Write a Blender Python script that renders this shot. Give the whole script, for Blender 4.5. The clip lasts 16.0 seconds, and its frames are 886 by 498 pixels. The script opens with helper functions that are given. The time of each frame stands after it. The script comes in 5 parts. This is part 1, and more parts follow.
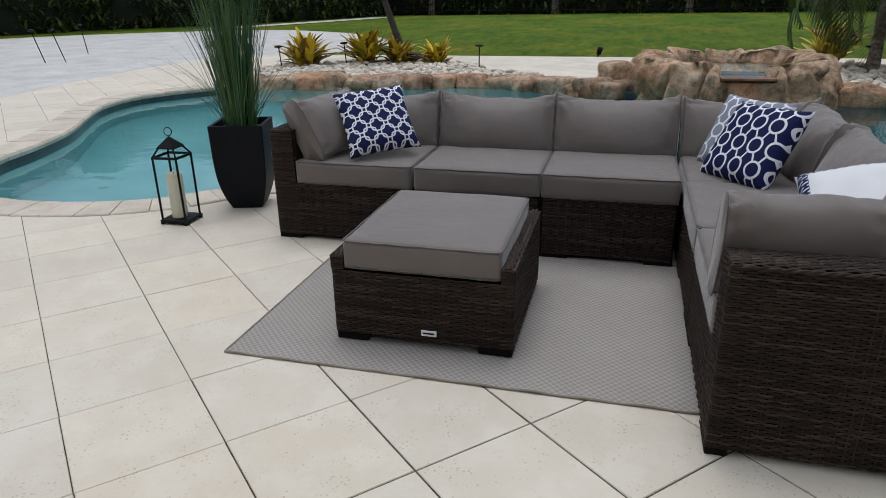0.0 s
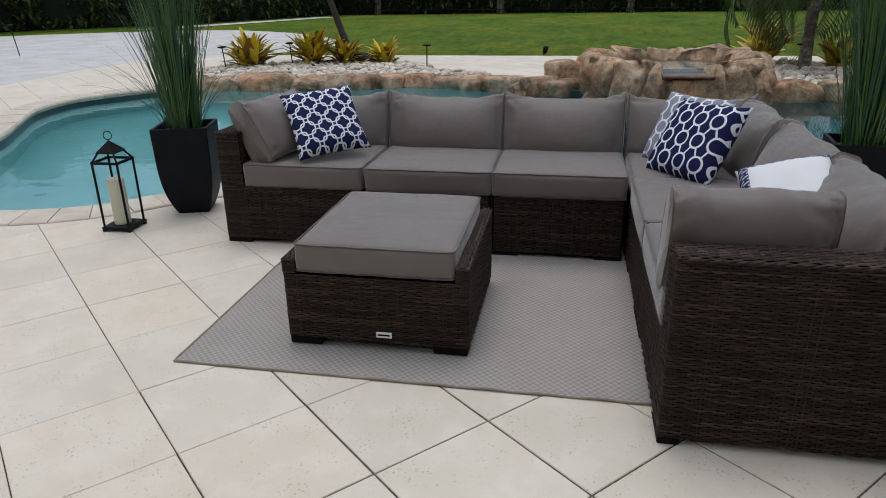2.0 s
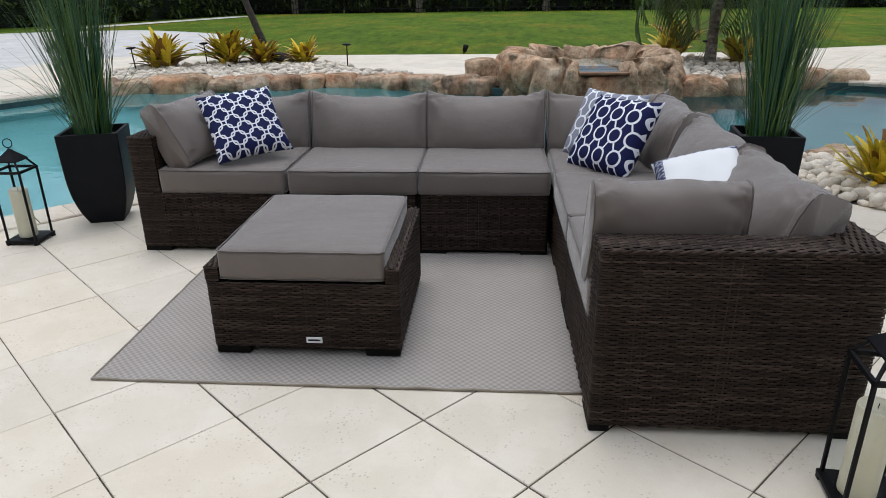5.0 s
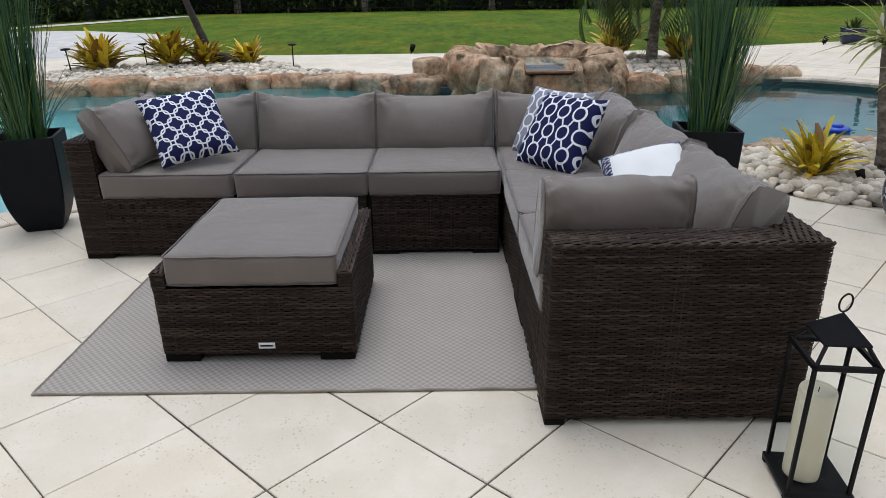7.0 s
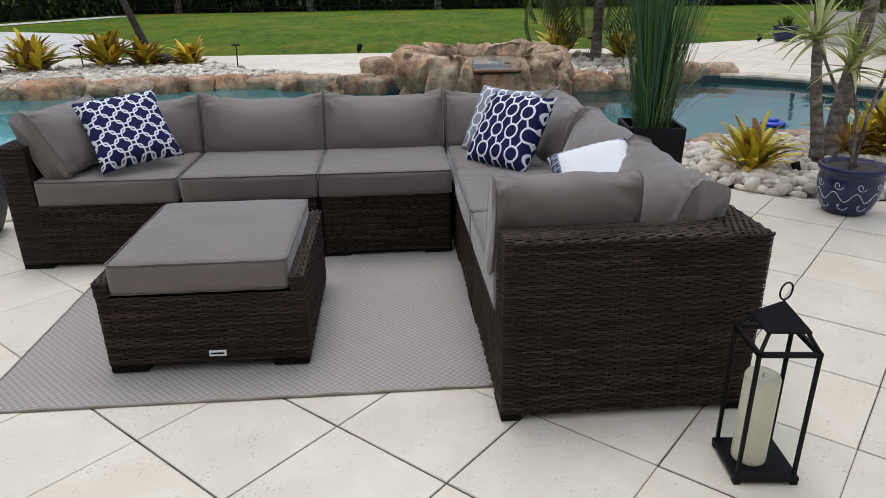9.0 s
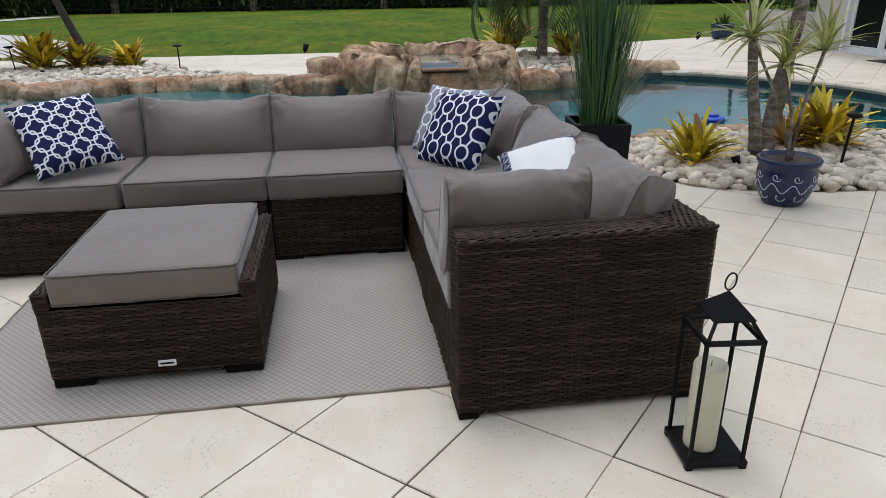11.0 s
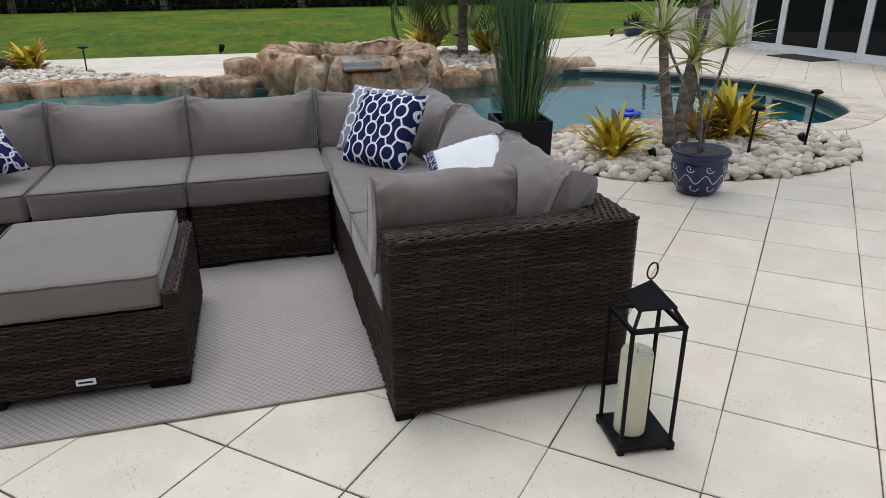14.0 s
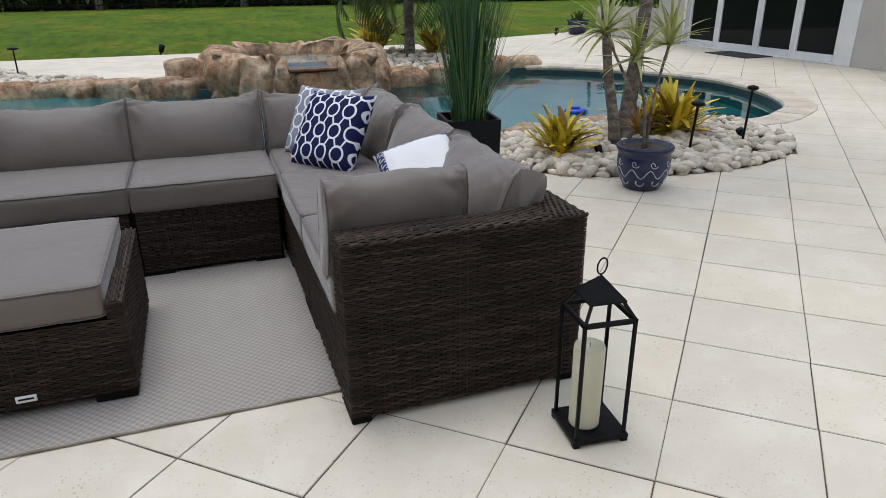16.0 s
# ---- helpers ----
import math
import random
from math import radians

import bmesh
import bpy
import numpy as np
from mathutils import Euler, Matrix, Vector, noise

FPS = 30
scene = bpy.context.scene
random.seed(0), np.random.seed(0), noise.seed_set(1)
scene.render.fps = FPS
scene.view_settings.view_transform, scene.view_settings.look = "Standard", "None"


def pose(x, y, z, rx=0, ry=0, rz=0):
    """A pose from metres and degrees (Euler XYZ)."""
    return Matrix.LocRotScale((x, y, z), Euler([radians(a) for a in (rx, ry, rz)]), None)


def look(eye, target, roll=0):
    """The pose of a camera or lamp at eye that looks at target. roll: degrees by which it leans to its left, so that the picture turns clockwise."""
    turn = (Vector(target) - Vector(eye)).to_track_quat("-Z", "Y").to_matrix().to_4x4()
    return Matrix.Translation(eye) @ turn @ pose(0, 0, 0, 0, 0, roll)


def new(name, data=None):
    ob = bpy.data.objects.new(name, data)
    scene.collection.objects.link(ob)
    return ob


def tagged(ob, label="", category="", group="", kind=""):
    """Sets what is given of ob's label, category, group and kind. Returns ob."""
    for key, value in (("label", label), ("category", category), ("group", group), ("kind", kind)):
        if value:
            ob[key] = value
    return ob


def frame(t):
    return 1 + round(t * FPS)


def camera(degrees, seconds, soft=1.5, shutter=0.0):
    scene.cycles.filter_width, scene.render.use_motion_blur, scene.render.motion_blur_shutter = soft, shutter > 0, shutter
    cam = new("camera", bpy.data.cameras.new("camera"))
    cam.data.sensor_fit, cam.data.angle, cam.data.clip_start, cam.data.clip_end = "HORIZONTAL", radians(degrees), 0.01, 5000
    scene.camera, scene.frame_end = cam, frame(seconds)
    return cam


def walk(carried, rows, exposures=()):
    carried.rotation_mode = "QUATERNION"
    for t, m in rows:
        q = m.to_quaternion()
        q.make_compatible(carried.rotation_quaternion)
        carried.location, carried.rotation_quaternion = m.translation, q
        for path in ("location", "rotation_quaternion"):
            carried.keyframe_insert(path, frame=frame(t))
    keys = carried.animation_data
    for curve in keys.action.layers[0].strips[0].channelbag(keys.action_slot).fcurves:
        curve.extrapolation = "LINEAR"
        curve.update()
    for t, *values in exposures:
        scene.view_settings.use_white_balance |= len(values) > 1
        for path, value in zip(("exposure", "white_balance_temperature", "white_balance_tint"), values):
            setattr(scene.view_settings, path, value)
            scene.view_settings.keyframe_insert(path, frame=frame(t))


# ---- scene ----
from mathutils.geometry import delaunay_2d_cdt

# ---------------------------------------------------------------- camera
cam = camera(67.0, 16.0, soft=0.85)
walk(cam, [
    (0.0, pose(0.006, -0.015, 1.400, 68.827, 0.934, 14.971)),
    (0.5, pose(0.006, -0.014, 1.400, 68.801, 0.915, 13.894)),
    (1.0, pose(0.005, -0.013, 1.400, 68.775, 0.895, 12.814)),
    (1.5, pose(0.004, -0.012, 1.401, 68.749, 0.875, 11.731)),
    (2.0, pose(0.003, -0.011, 1.401, 68.722, 0.854, 10.646)),
    (2.5, pose(0.003, -0.010, 1.401, 68.695, 0.833, 9.560)),
    (3.0, pose(0.002, -0.009, 1.401, 68.668, 0.813, 8.472)),
    (3.5, pose(0.002, -0.008, 1.401, 68.641, 0.793, 7.383)),
    (4.0, pose(0.002, -0.007, 1.401, 68.614, 0.773, 6.295)),
    (6.5, pose(0.000, -0.001, 1.400, 68.482, 0.689, 0.856)),
    (7.0, pose(0.000, 0.000, 1.400, 68.456, 0.675, -0.229)),
    (7.5, pose(-0.000, 0.001, 1.400, 68.430, 0.663, -1.313)),
    (8.0, pose(-0.000, 0.002, 1.400, 68.405, 0.651, -2.397)),
    (8.5, pose(-0.000, 0.003, 1.400, 68.379, 0.640, -3.478)),
    (9.0, pose(-0.000, 0.005, 1.400, 68.353, 0.630, -4.559)),
    (11.5, pose(-0.001, 0.010, 1.401, 68.224, 0.586, -9.954)),
    (12.0, pose(-0.001, 0.011, 1.401, 68.197, 0.576, -11.032)),
    (12.5, pose(-0.001, 0.012, 1.402, 68.170, 0.566, -12.112)),
    (13.0, pose(-0.001, 0.013, 1.402, 68.142, 0.554, -13.192)),
    (13.5, pose(-0.001, 0.014, 1.403, 68.113, 0.541, -14.274)),
    (14.0, pose(-0.001, 0.015, 1.404, 68.083, 0.526, -15.358)),
    (14.5, pose(-0.001, 0.016, 1.405, 68.053, 0.508, -16.445)),
    (15.0, pose(-0.001, 0.017, 1.406, 68.021, 0.488, -17.534)),
    (15.5, pose(-0.001, 0.018, 1.407, 67.987, 0.464, -18.628)),
    (16.0, pose(-0.001, 0.019, 1.408, 67.953, 0.437, -19.726)),
], exposures=[(t, e, 5990, 11) for t, e in ((0.0, -0.59), (1.5, -0.61), (2.4, -0.57), (3.4, -0.31), (6.5, -0.27), (9.0, -0.30), (16.0, -0.32))])

# ---------------------------------------------------------------- light: a bright overcast sky
world = bpy.data.worlds.new("overcast_sky")
scene.world = world
world.use_nodes = True
wn, wl = world.node_tree.nodes, world.node_tree.links
sky = wn.new("ShaderNodeTexSky")
sky.sky_type = "NISHITA"
sky.sun_disc = False
SUN_EL, SUN_ROT = radians(77), radians(-15)
sky.sun_elevation, sky.sun_rotation = SUN_EL, SUN_ROT
sky.air_density, sky.dust_density, sky.ozone_density = 1.0, 3.0, 1.0
cl_co = wn.new("ShaderNodeTexCoord")
cl_no = wn.new("ShaderNodeTexNoise")
cl_no.inputs["Scale"].default_value, cl_no.inputs["Detail"].default_value = 2.2, 6
cl_rp = wn.new("ShaderNodeValToRGB")
cl_rp.color_ramp.elements[0].position, cl_rp.color_ramp.elements[0].color = 0.40, (3.2, 3.8, 4.8, 1)
cl_rp.color_ramp.elements[1].position, cl_rp.color_ramp.elements[1].color = 0.60, (11.0, 11.0, 10.8, 1)
cl_mx = wn.new("ShaderNodeMixRGB")
cl_mx.inputs["Fac"].default_value = 0.78
wl.new(cl_co.outputs["Generated"], cl_no.inputs["Vector"])
wl.new(cl_no.outputs["Fac"], cl_rp.inputs["Fac"])
wl.new(sky.outputs["Color"], cl_mx.inputs["Color1"])
# an overcast sky is about three times as bright overhead as at the horizon
cl_sp = wn.new("ShaderNodeSeparateXYZ")
cl_el = wn.new("ShaderNodeMapRange")
for k, val in (("From Min", 0.0), ("From Max", 1.0), ("To Min", 0.46), ("To Max", 1.85)):
    cl_el.inputs[k].default_value = val
cl_ml = wn.new("ShaderNodeMixRGB")
cl_ml.blend_type, cl_ml.inputs["Fac"].default_value = "MULTIPLY", 1.0
wl.new(cl_co.outputs["Generated"], cl_sp.inputs[0])
wl.new(cl_sp.outputs["Z"], cl_el.inputs["Value"])
wl.new(cl_rp.outputs["Color"], cl_ml.inputs["Color1"])
wl.new(cl_el.outputs["Result"], cl_ml.inputs["Color2"])
wl.new(cl_ml.outputs["Color"], cl_mx.inputs["Color2"])
bgn = wn["Background"]
bgn.inputs["Strength"].default_value = 0.113
wl.new(cl_mx.outputs["Color"], bgn.inputs["Color"])

sun_data = bpy.data.lights.new("sun", "SUN")
sun_data.energy, sun_data.angle, sun_data.color = 1.6, radians(30), (1.0, 0.96, 0.9)
sun = new("sun", sun_data)
sun.matrix_world = look((0, 0, 20), (20 * math.sin(SUN_ROT) * -0.231, 20 * math.cos(SUN_ROT) * -0.231, 0))

# ---------------------------------------------------------------- materials


class Mat:
    """A node material, built by chaining small pieces."""

    def __init__(self, name, rough=0.7, metal=0.0, spec=0.5):
        self.m = bpy.data.materials.new(name)
        self.m.use_nodes = True
        self.n, self.l = self.m.node_tree.nodes, self.m.node_tree.links
        self.b = self.n["Principled BSDF"]
        self.b.inputs["Roughness"].default_value = rough
        self.b.inputs["Metallic"].default_value = metal
        self.b.inputs["Specular IOR Level"].default_value = spec
        self.co = self.n.new("ShaderNodeTexCoord")

    def coord(self, kind="Object", scale=(1, 1, 1)):
        mp = self.n.new("ShaderNodeMapping")
        mp.inputs["Scale"].default_value = scale
        if kind == "World":
            geo = self.n.new("ShaderNodeNewGeometry")
            self.l.new(geo.outputs["Position"], mp.inputs["Vector"])
        else:
            self.l.new(self.co.outputs[kind], mp.inputs["Vector"])
        return mp.outputs["Vector"]

    def noise(self, vec, scale, detail=4, rough=0.6):
        t = self.n.new("ShaderNodeTexNoise")
        t.inputs["Scale"].default_value, t.inputs["Detail"].default_value = scale, detail
        t.inputs["Roughness"].default_value = rough
        self.l.new(vec, t.inputs["Vector"])
        return t.outputs["Fac"]

    def voronoi(self, vec, scale, out="Distance"):
        t = self.n.new("ShaderNodeTexVoronoi")
        t.inputs["Scale"].default_value = scale
        self.l.new(vec, t.inputs["Vector"])
        return t.outputs[out]

    def ramp(self, fac, *stops):
        r = self.n.new("ShaderNodeValToRGB")
        e = r.color_ramp.elements
        while len(e) < len(stops):
            e.new(0.5)
        for k, (pos, col) in zip(e, stops):
            k.position, k.color = pos, (*col, 1) if len(col) == 3 else col
        self.l.new(fac, r.inputs["Fac"])
        return r.outputs["Color"]

    def mix(self, fac, a, b, kind="MIX"):
        x = self.n.new("ShaderNodeMixRGB")
        x.blend_type = kind
        for v, s in ((fac, "Fac"), (a, "Color1"), (b, "Color2")):
            if isinstance(v, (int, float)):
                x.inputs[s].default_value = v if s == "Fac" else (v, v, v, 1)
            elif isinstance(v, tuple):
                x.inputs[s].default_value = (*v, 1)
            else:
                self.l.new(v, x.inputs[s])
        return x.outputs["Color"]

    def math(self, op, a, b=0.0, c=0.0):
        x = self.n.new("ShaderNodeMath")
        x.operation = op
        for i, v in enumerate((a, b, c)):
            if isinstance(v, (int, float)):
                x.inputs[i].default_value = v
            else:
                self.l.new(v, x.inputs[i])
        return x.outputs["Value"]

    def random(self, island=False):
        if island:
            return self.n.new("ShaderNodeNewGeometry").outputs["Random Per Island"]
        return self.n.new("ShaderNodeObjectInfo").outputs["Random"]

    def color(self, c):
        if isinstance(c, tuple):
            self.b.inputs["Base Color"].default_value = (*c, 1)
        else:
            self.l.new(c, self.b.inputs["Base Color"])
        return self

    def rough(self, v):
        self.l.new(v, self.b.inputs["Roughness"])
        return self

    def bump(self, h, strength=0.3, dist=0.01):
        b = self.n.new("ShaderNodeBump")
        b.inputs["Strength"].default_value, b.inputs["Distance"].default_value = strength, dist
        self.l.new(h, b.inputs["Height"])
        self.l.new(b.outputs["Normal"], self.b.inputs["Normal"])
        return self


def mottled(name, a, b, scale, rough=0.7, fine=None, bump=0.2, dist=0.005, kind="Object", island=0.0, rnd=0.0, spec=0.5, metal=0.0):
    """Two colours mixed by noise at two scales, with fine relief and piece-by-piece variation."""
    m = Mat(name, rough, metal, spec)
    v = m.coord(kind)
    big = m.noise(v, scale, 3)
    small = m.noise(v, fine or scale * 9, 5, 0.7)
    f = m.mix(0.4, big, small)
    c = m.ramp(f, (0.36, a), (0.64, b))
    for amount, isl in ((island, True), (rnd, False)):
        if amount:
            k = m.ramp(m.random(isl), (0.0, (1 - amount,) * 3), (1.0, (1 + amount * 0.6,) * 3))
            c = m.mix(1.0, c, k, "MULTIPLY")
    m.color(c).bump(small, bump, dist)
    return m.m


def paver_material(island=False):
    m = Mat("cream_shellstone", 0.75, 0, 0.35)
    v = m.coord("World")
    base = m.ramp(m.noise(v, 1.1, 4), (0.3, (0.63, 0.575, 0.475)), (0.7, (0.725, 0.67, 0.575)))
    tone = m.ramp(m.random(island), (0.0, (0.94, 0.925, 0.91)), (0.5, (1.0, 0.99, 0.98)), (1.0, (1.04, 1.0, 0.955)))
    c = m.mix(1.0, base, tone, "MULTIPLY")
    stain = m.ramp(m.noise(v, 4.5, 6, 0.7), (0.45, (0.86, 0.82, 0.76)), (0.6, (1, 1, 1)))
    c = m.mix(0.38, c, stain, "MULTIPLY")
    pit = m.voronoi(v, 60)
    where = m.ramp(m.noise(v, 7, 3), (0.48, (0, 0, 0)), (0.60, (1, 1, 1)))
    pits = m.ramp(pit, (0.16, (1, 1, 1)), (0.28, (0, 0, 0)))
    pm = m.mix(1.0, where, pits, "MULTIPLY")
    c = m.mix(m.math("MULTIPLY", pm, 0.6), c, (0.34, 0.28, 0.21))
    grain = m.noise(v, 220, 4, 0.8)
    c = m.mix(0.12, c, m.ramp(grain, (0.3, (0.4, 0.36, 0.3)), (0.7, (0.9, 0.86, 0.78))))
    m.color(c)
    m.bump(m.math("SUBTRACT", grain, pm), 0.25, 0.002)
    return m.m


def wicker_material():
    m = Mat("dark_brown_wicker", 0.55, 0, 0.16)
    v = m.coord("Object")
    c = m.ramp(m.random(True), (0.0, (0.018, 0.0115, 0.0082)), (0.35, (0.028, 0.0183, 0.0133)), (0.7, (0.039, 0.0265, 0.0196)), (1.0, (0.064, 0.0445, 0.034)))
    streak = m.noise(m.coord("Object", (25, 25, 400)), 1.0, 4)
    c = m.mix(0.6, c, m.ramp(streak, (0.3, (0.45, 0.43, 0.42)), (0.7, (1.35, 1.3, 1.25))), "MULTIPLY")
    m.color(c).bump(streak, 0.3, 0.001)
    return m.m


def fabric(name, a, b, weave=900, rough=0.58):
    m = Mat(name, rough, 0, 0.5)
    m.b.inputs["Sheen Weight"].default_value = 0.6
    m.b.inputs["Sheen Roughness"].default_value = 0.35
    v = m.coord("Object")
    c = m.ramp(m.noise(v, 3.5, 4, 0.6), (0.3, a), (0.7, b))
    w = m.noise(v, weave, 2)
    c = m.mix(0.18, c, m.ramp(w, (0.3, (0.3, 0.3, 0.3)), (0.7, (1, 1, 1))), "OVERLAY")
    wr = m.noise(m.coord("Object", (1, 1, 1)), 9, 3)
    m.color(c).bump(m.math("MULTIPLY_ADD", wr, 7.0, w), 0.28, 0.005)
    return m.m


def rug_material():
    m = Mat("woven_taupe_rug", 0.95, 0, 0.1)
    v = m.coord("World", (1, 1, 1))
    sep = m.n.new("ShaderNodeSeparateXYZ")
    m.l.new(v, sep.inputs[0])
    k = 2 * math.pi / 0.030
    u = m.math("MULTIPLY", sep.outputs["X"], k)
    w = m.math("MULTIPLY", sep.outputs["Y"], k)
    h = m.math("MULTIPLY", m.math("SINE", u), m.math("SINE", w))
    fine = m.noise(v, 500, 3)
    f = m.math("ADD", m.math("MULTIPLY", h, 0.20), m.math("MULTIPLY_ADD", fine, 0.5, 0.25))
    c = m.ramp(f, (0.2, (0.235, 0.208, 0.187)), (0.75, (0.43, 0.40, 0.368)))
    soil = m.noise(v, 2.5, 5)
    c = m.mix(0.35, c, m.ramp(soil, (0.3, (0.78, 0.76, 0.74)), (0.7, (1.05, 1.05, 1.05))), "MULTIPLY")
    m.color(c).bump(h, 0.5, 0.003)
    return m.m


def water_material(name, tint):
    m = Mat(name, 0.02, 0, 0.5)
    m.b.inputs["Base Color"].default_value = (*tint, 1)
    m.b.inputs["Transmission Weight"].default_value = 1.0
    m.b.inputs["IOR"].default_value = 1.33
    v = m.coord("World", (1, 1, 1))
    a = m.noise(m.coord("World", (1.0, 1.5, 1)), 1.5, 3, 0.45)
    b = m.noise(v, 9, 2)
    m.bump(m.math("MULTIPLY_ADD", b, 0.05, a), 0.20, 0.03)
    return m.m


def grass_material():
    m = Mat("lawn_grass", 0.9, 0, 0.15)
    v = m.coord("World")
    c = m.ramp(m.noise(m.coord("World", (1, 0.6, 1)), 0.35, 6, 0.65), (0.33, (0.058, 0.108, 0.004)), (0.5, (0.090, 0.156, 0.006)), (0.66, (0.175, 0.168, 0.012)))
    fine = m.noise(m.coord("World", (1, 0.35, 1)), 7, 9, 0.95)
    c = m.mix(0.7, c, m.ramp(fine, (0.36, (0.35, 0.4, 0.32)), (0.64, (1.5, 1.4, 1.35))), "MULTIPLY")
    mid = m.noise(m.coord("World", (1, 0.22, 1)), 3.0, 4, 0.75)
    c = m.mix(0.8, c, m.ramp(mid, (0.34, (0.55, 0.62, 0.5)), (0.66, (1.35, 1.28, 1.2))), "MULTIPLY")
    m.color(c).bump(fine, 0.8, 0.06)
    return m.m


def glass_material():
    m = Mat("clear_glass", 0.02, 0, 0.5)
    m.b.inputs["Transmission Weight"].default_value = 1.0
    m.b.inputs["IOR"].default_value = 1.02
    m.b.inputs["Base Color"].default_value = (0.95, 0.97, 0.97, 1)
    return m.m


PAVER = paver_material()
PAVER_FAR = paver_material(True)
WICKER = wicker_material()
# backing boxes; the shade in the weave's gaps is put into their near-black colour
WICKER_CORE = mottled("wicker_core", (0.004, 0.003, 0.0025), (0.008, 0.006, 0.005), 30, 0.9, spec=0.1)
TAUPE = fabric("taupe_cushion_fabric", (0.133, 0.110, 0.096), (0.152, 0.127, 0.112))
# cord coloured darker than the cloth to paint the seam's shadow line
PIPING = fabric("shadow_dark_piping", (0.070, 0.057, 0.049), (0.095, 0.079, 0.068))
RUG = rug_material()
RUG_EDGE = fabric("rug_binding", (0.20, 0.17, 0.13), (0.27, 0.23, 0.18))
GRASS = grass_material()
SAND = mottled("pale_sand", (0.44, 0.43, 0.41), (0.62, 0.60, 0.57), 1.2, 0.9, 14, 0.5, 0.02, "World")
GROUT = mottled("dark_joint_sand", (0.006, 0.005, 0.004), (0.15, 0.125, 0.095), 4.0, 0.9, 45, 0.3, 0.003, "World")
COPING = mottled("cream_coping_stone", (0.50, 0.43, 0.34), (0.66, 0.58, 0.48), 5, 0.75, 60, 0.3, 0.004, "World", rnd=0.12)


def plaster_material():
    """Pale plaster turning blue-green along x; the shade of deeper water is painted in."""
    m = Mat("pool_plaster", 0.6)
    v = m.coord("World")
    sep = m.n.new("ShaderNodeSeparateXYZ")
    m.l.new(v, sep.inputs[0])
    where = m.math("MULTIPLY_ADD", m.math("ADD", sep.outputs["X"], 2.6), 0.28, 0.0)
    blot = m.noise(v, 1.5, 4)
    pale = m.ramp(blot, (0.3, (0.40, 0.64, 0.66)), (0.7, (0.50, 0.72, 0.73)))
    painted_deep = m.ramp(blot, (0.3, (0.022, 0.195, 0.212)), (0.7, (0.040, 0.250, 0.268)))
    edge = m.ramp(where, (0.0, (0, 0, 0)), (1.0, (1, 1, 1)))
    m.color(m.mix(edge, pale, painted_deep)).bump(m.noise(v, 30, 4), 0.1, 0.003)
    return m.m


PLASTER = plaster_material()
WATER = water_material("pool_water", (0.55, 0.92, 0.92))
FOOT = mottled("black_plastic_foot", (0.004, 0.0035, 0.003), (0.007, 0.006, 0.005), 20, 0.7, spec=0.12)

# ---------------------------------------------------------------- mesh helpers


def mesh_of(bm, name, mat, smooth=False):
    me = bpy.data.meshes.new(name)
    bm.normal_update()
    bm.to_mesh(me)
    bm.free()
    for k in (mat if isinstance(mat, (list, tuple)) else [mat]):
        me.materials.append(k)
    if smooth:
        me.shade_smooth()
    return me


def thing(name, label, category, m=None, group="", kind=""):
    ob = new(name)
    ob.empty_display_size = 0.1
    if m is not None:
        ob.matrix_world = m
    return tagged(ob, label, category, group, kind)


def part(name, bm, mat, parent, label="", smooth=False, m=None):
    ob = new(name, mesh_of(bm, name, mat, smooth))
    ob.parent = parent
    if m is not None:
        ob.matrix_basis = m
    return tagged(ob, label)


def solid(name, bm, mat, label, category, m=None, smooth=False, group="", kind=""):
    ob = new(name, mesh_of(bm, name, mat, smooth))
    if m is not None:
        ob.matrix_world = m
    return tagged(ob, label, category, group, kind)


def box(bm, x0, x1, y0, y1, z0, z1, bevel=0.0, seg=2):
    r = bmesh.ops.create_cube(bm, size=1)
    vs = r["verts"]
    bmesh.ops.scale(bm, vec=(x1 - x0, y1 - y0, z1 - z0), verts=vs)
    bmesh.ops.translate(bm, vec=((x0 + x1) / 2, (y0 + y1) / 2, (z0 + z1) / 2), verts=vs)
    if bevel:
        es = list({e for v in vs for e in v.link_edges})
        bmesh.ops.bevel(bm, geom=es, offset=bevel, segments=seg, affect="EDGES", profile=0.5)
    return bm


def boxed(*a, **k):
    return box(bmesh.new(), *a, **k)


def tube(bm, pts, radii, sides=8, closed=False):
    """A round bar through the points; radii is one number or one for each point."""
    pts = [Vector(q) for q in pts]
    n = len(pts)
    if isinstance(radii, (int, float)):
        radii = [radii] * n
    rings, up = [], None
    for i, q in enumerate(pts):
        a = pts[(i - 1) % n] if (closed or i) else q
        b = pts[(i + 1) % n] if (closed or i < n - 1) else q
        d = (b - a).normalized()
        if up is None:
            up = d.orthogonal().normalized()
        up = (up - d * up.dot(d))
        up = up.normalized() if up.length > 1e-6 else d.orthogonal().normalized()
        s = d.cross(up)
        rings.append([bm.verts.new(q + (up * math.cos(t) + s * math.sin(t)) * radii[i]) for t in (2 * math.pi * k / sides for k in range(sides))])
    for i in range(n if closed else n - 1):
        a, b = rings[i], rings[(i + 1) % n]
        for k in range(sides):
            bm.faces.new((a[k], a[(k + 1) % sides], b[(k + 1) % sides], b[k]))
    if not closed:
        bm.faces.new(rings[0][::-1])
        bm.faces.new(rings[-1])
    return bm


def lathe(bm, profile, sides=32):
    rings = [[bm.verts.new((r * math.cos(t), r * math.sin(t), z)) for t in (2 * math.pi * k / sides for k in range(sides))] for r, z in profile]
    for a, b in zip(rings, rings[1:]):
        for k in range(sides):
            bm.faces.new((a[k], a[(k + 1) % sides], b[(k + 1) % sides], b[k]))
    bm.faces.new(rings[0][::-1])
    bm.faces.new(rings[-1])
    return bm


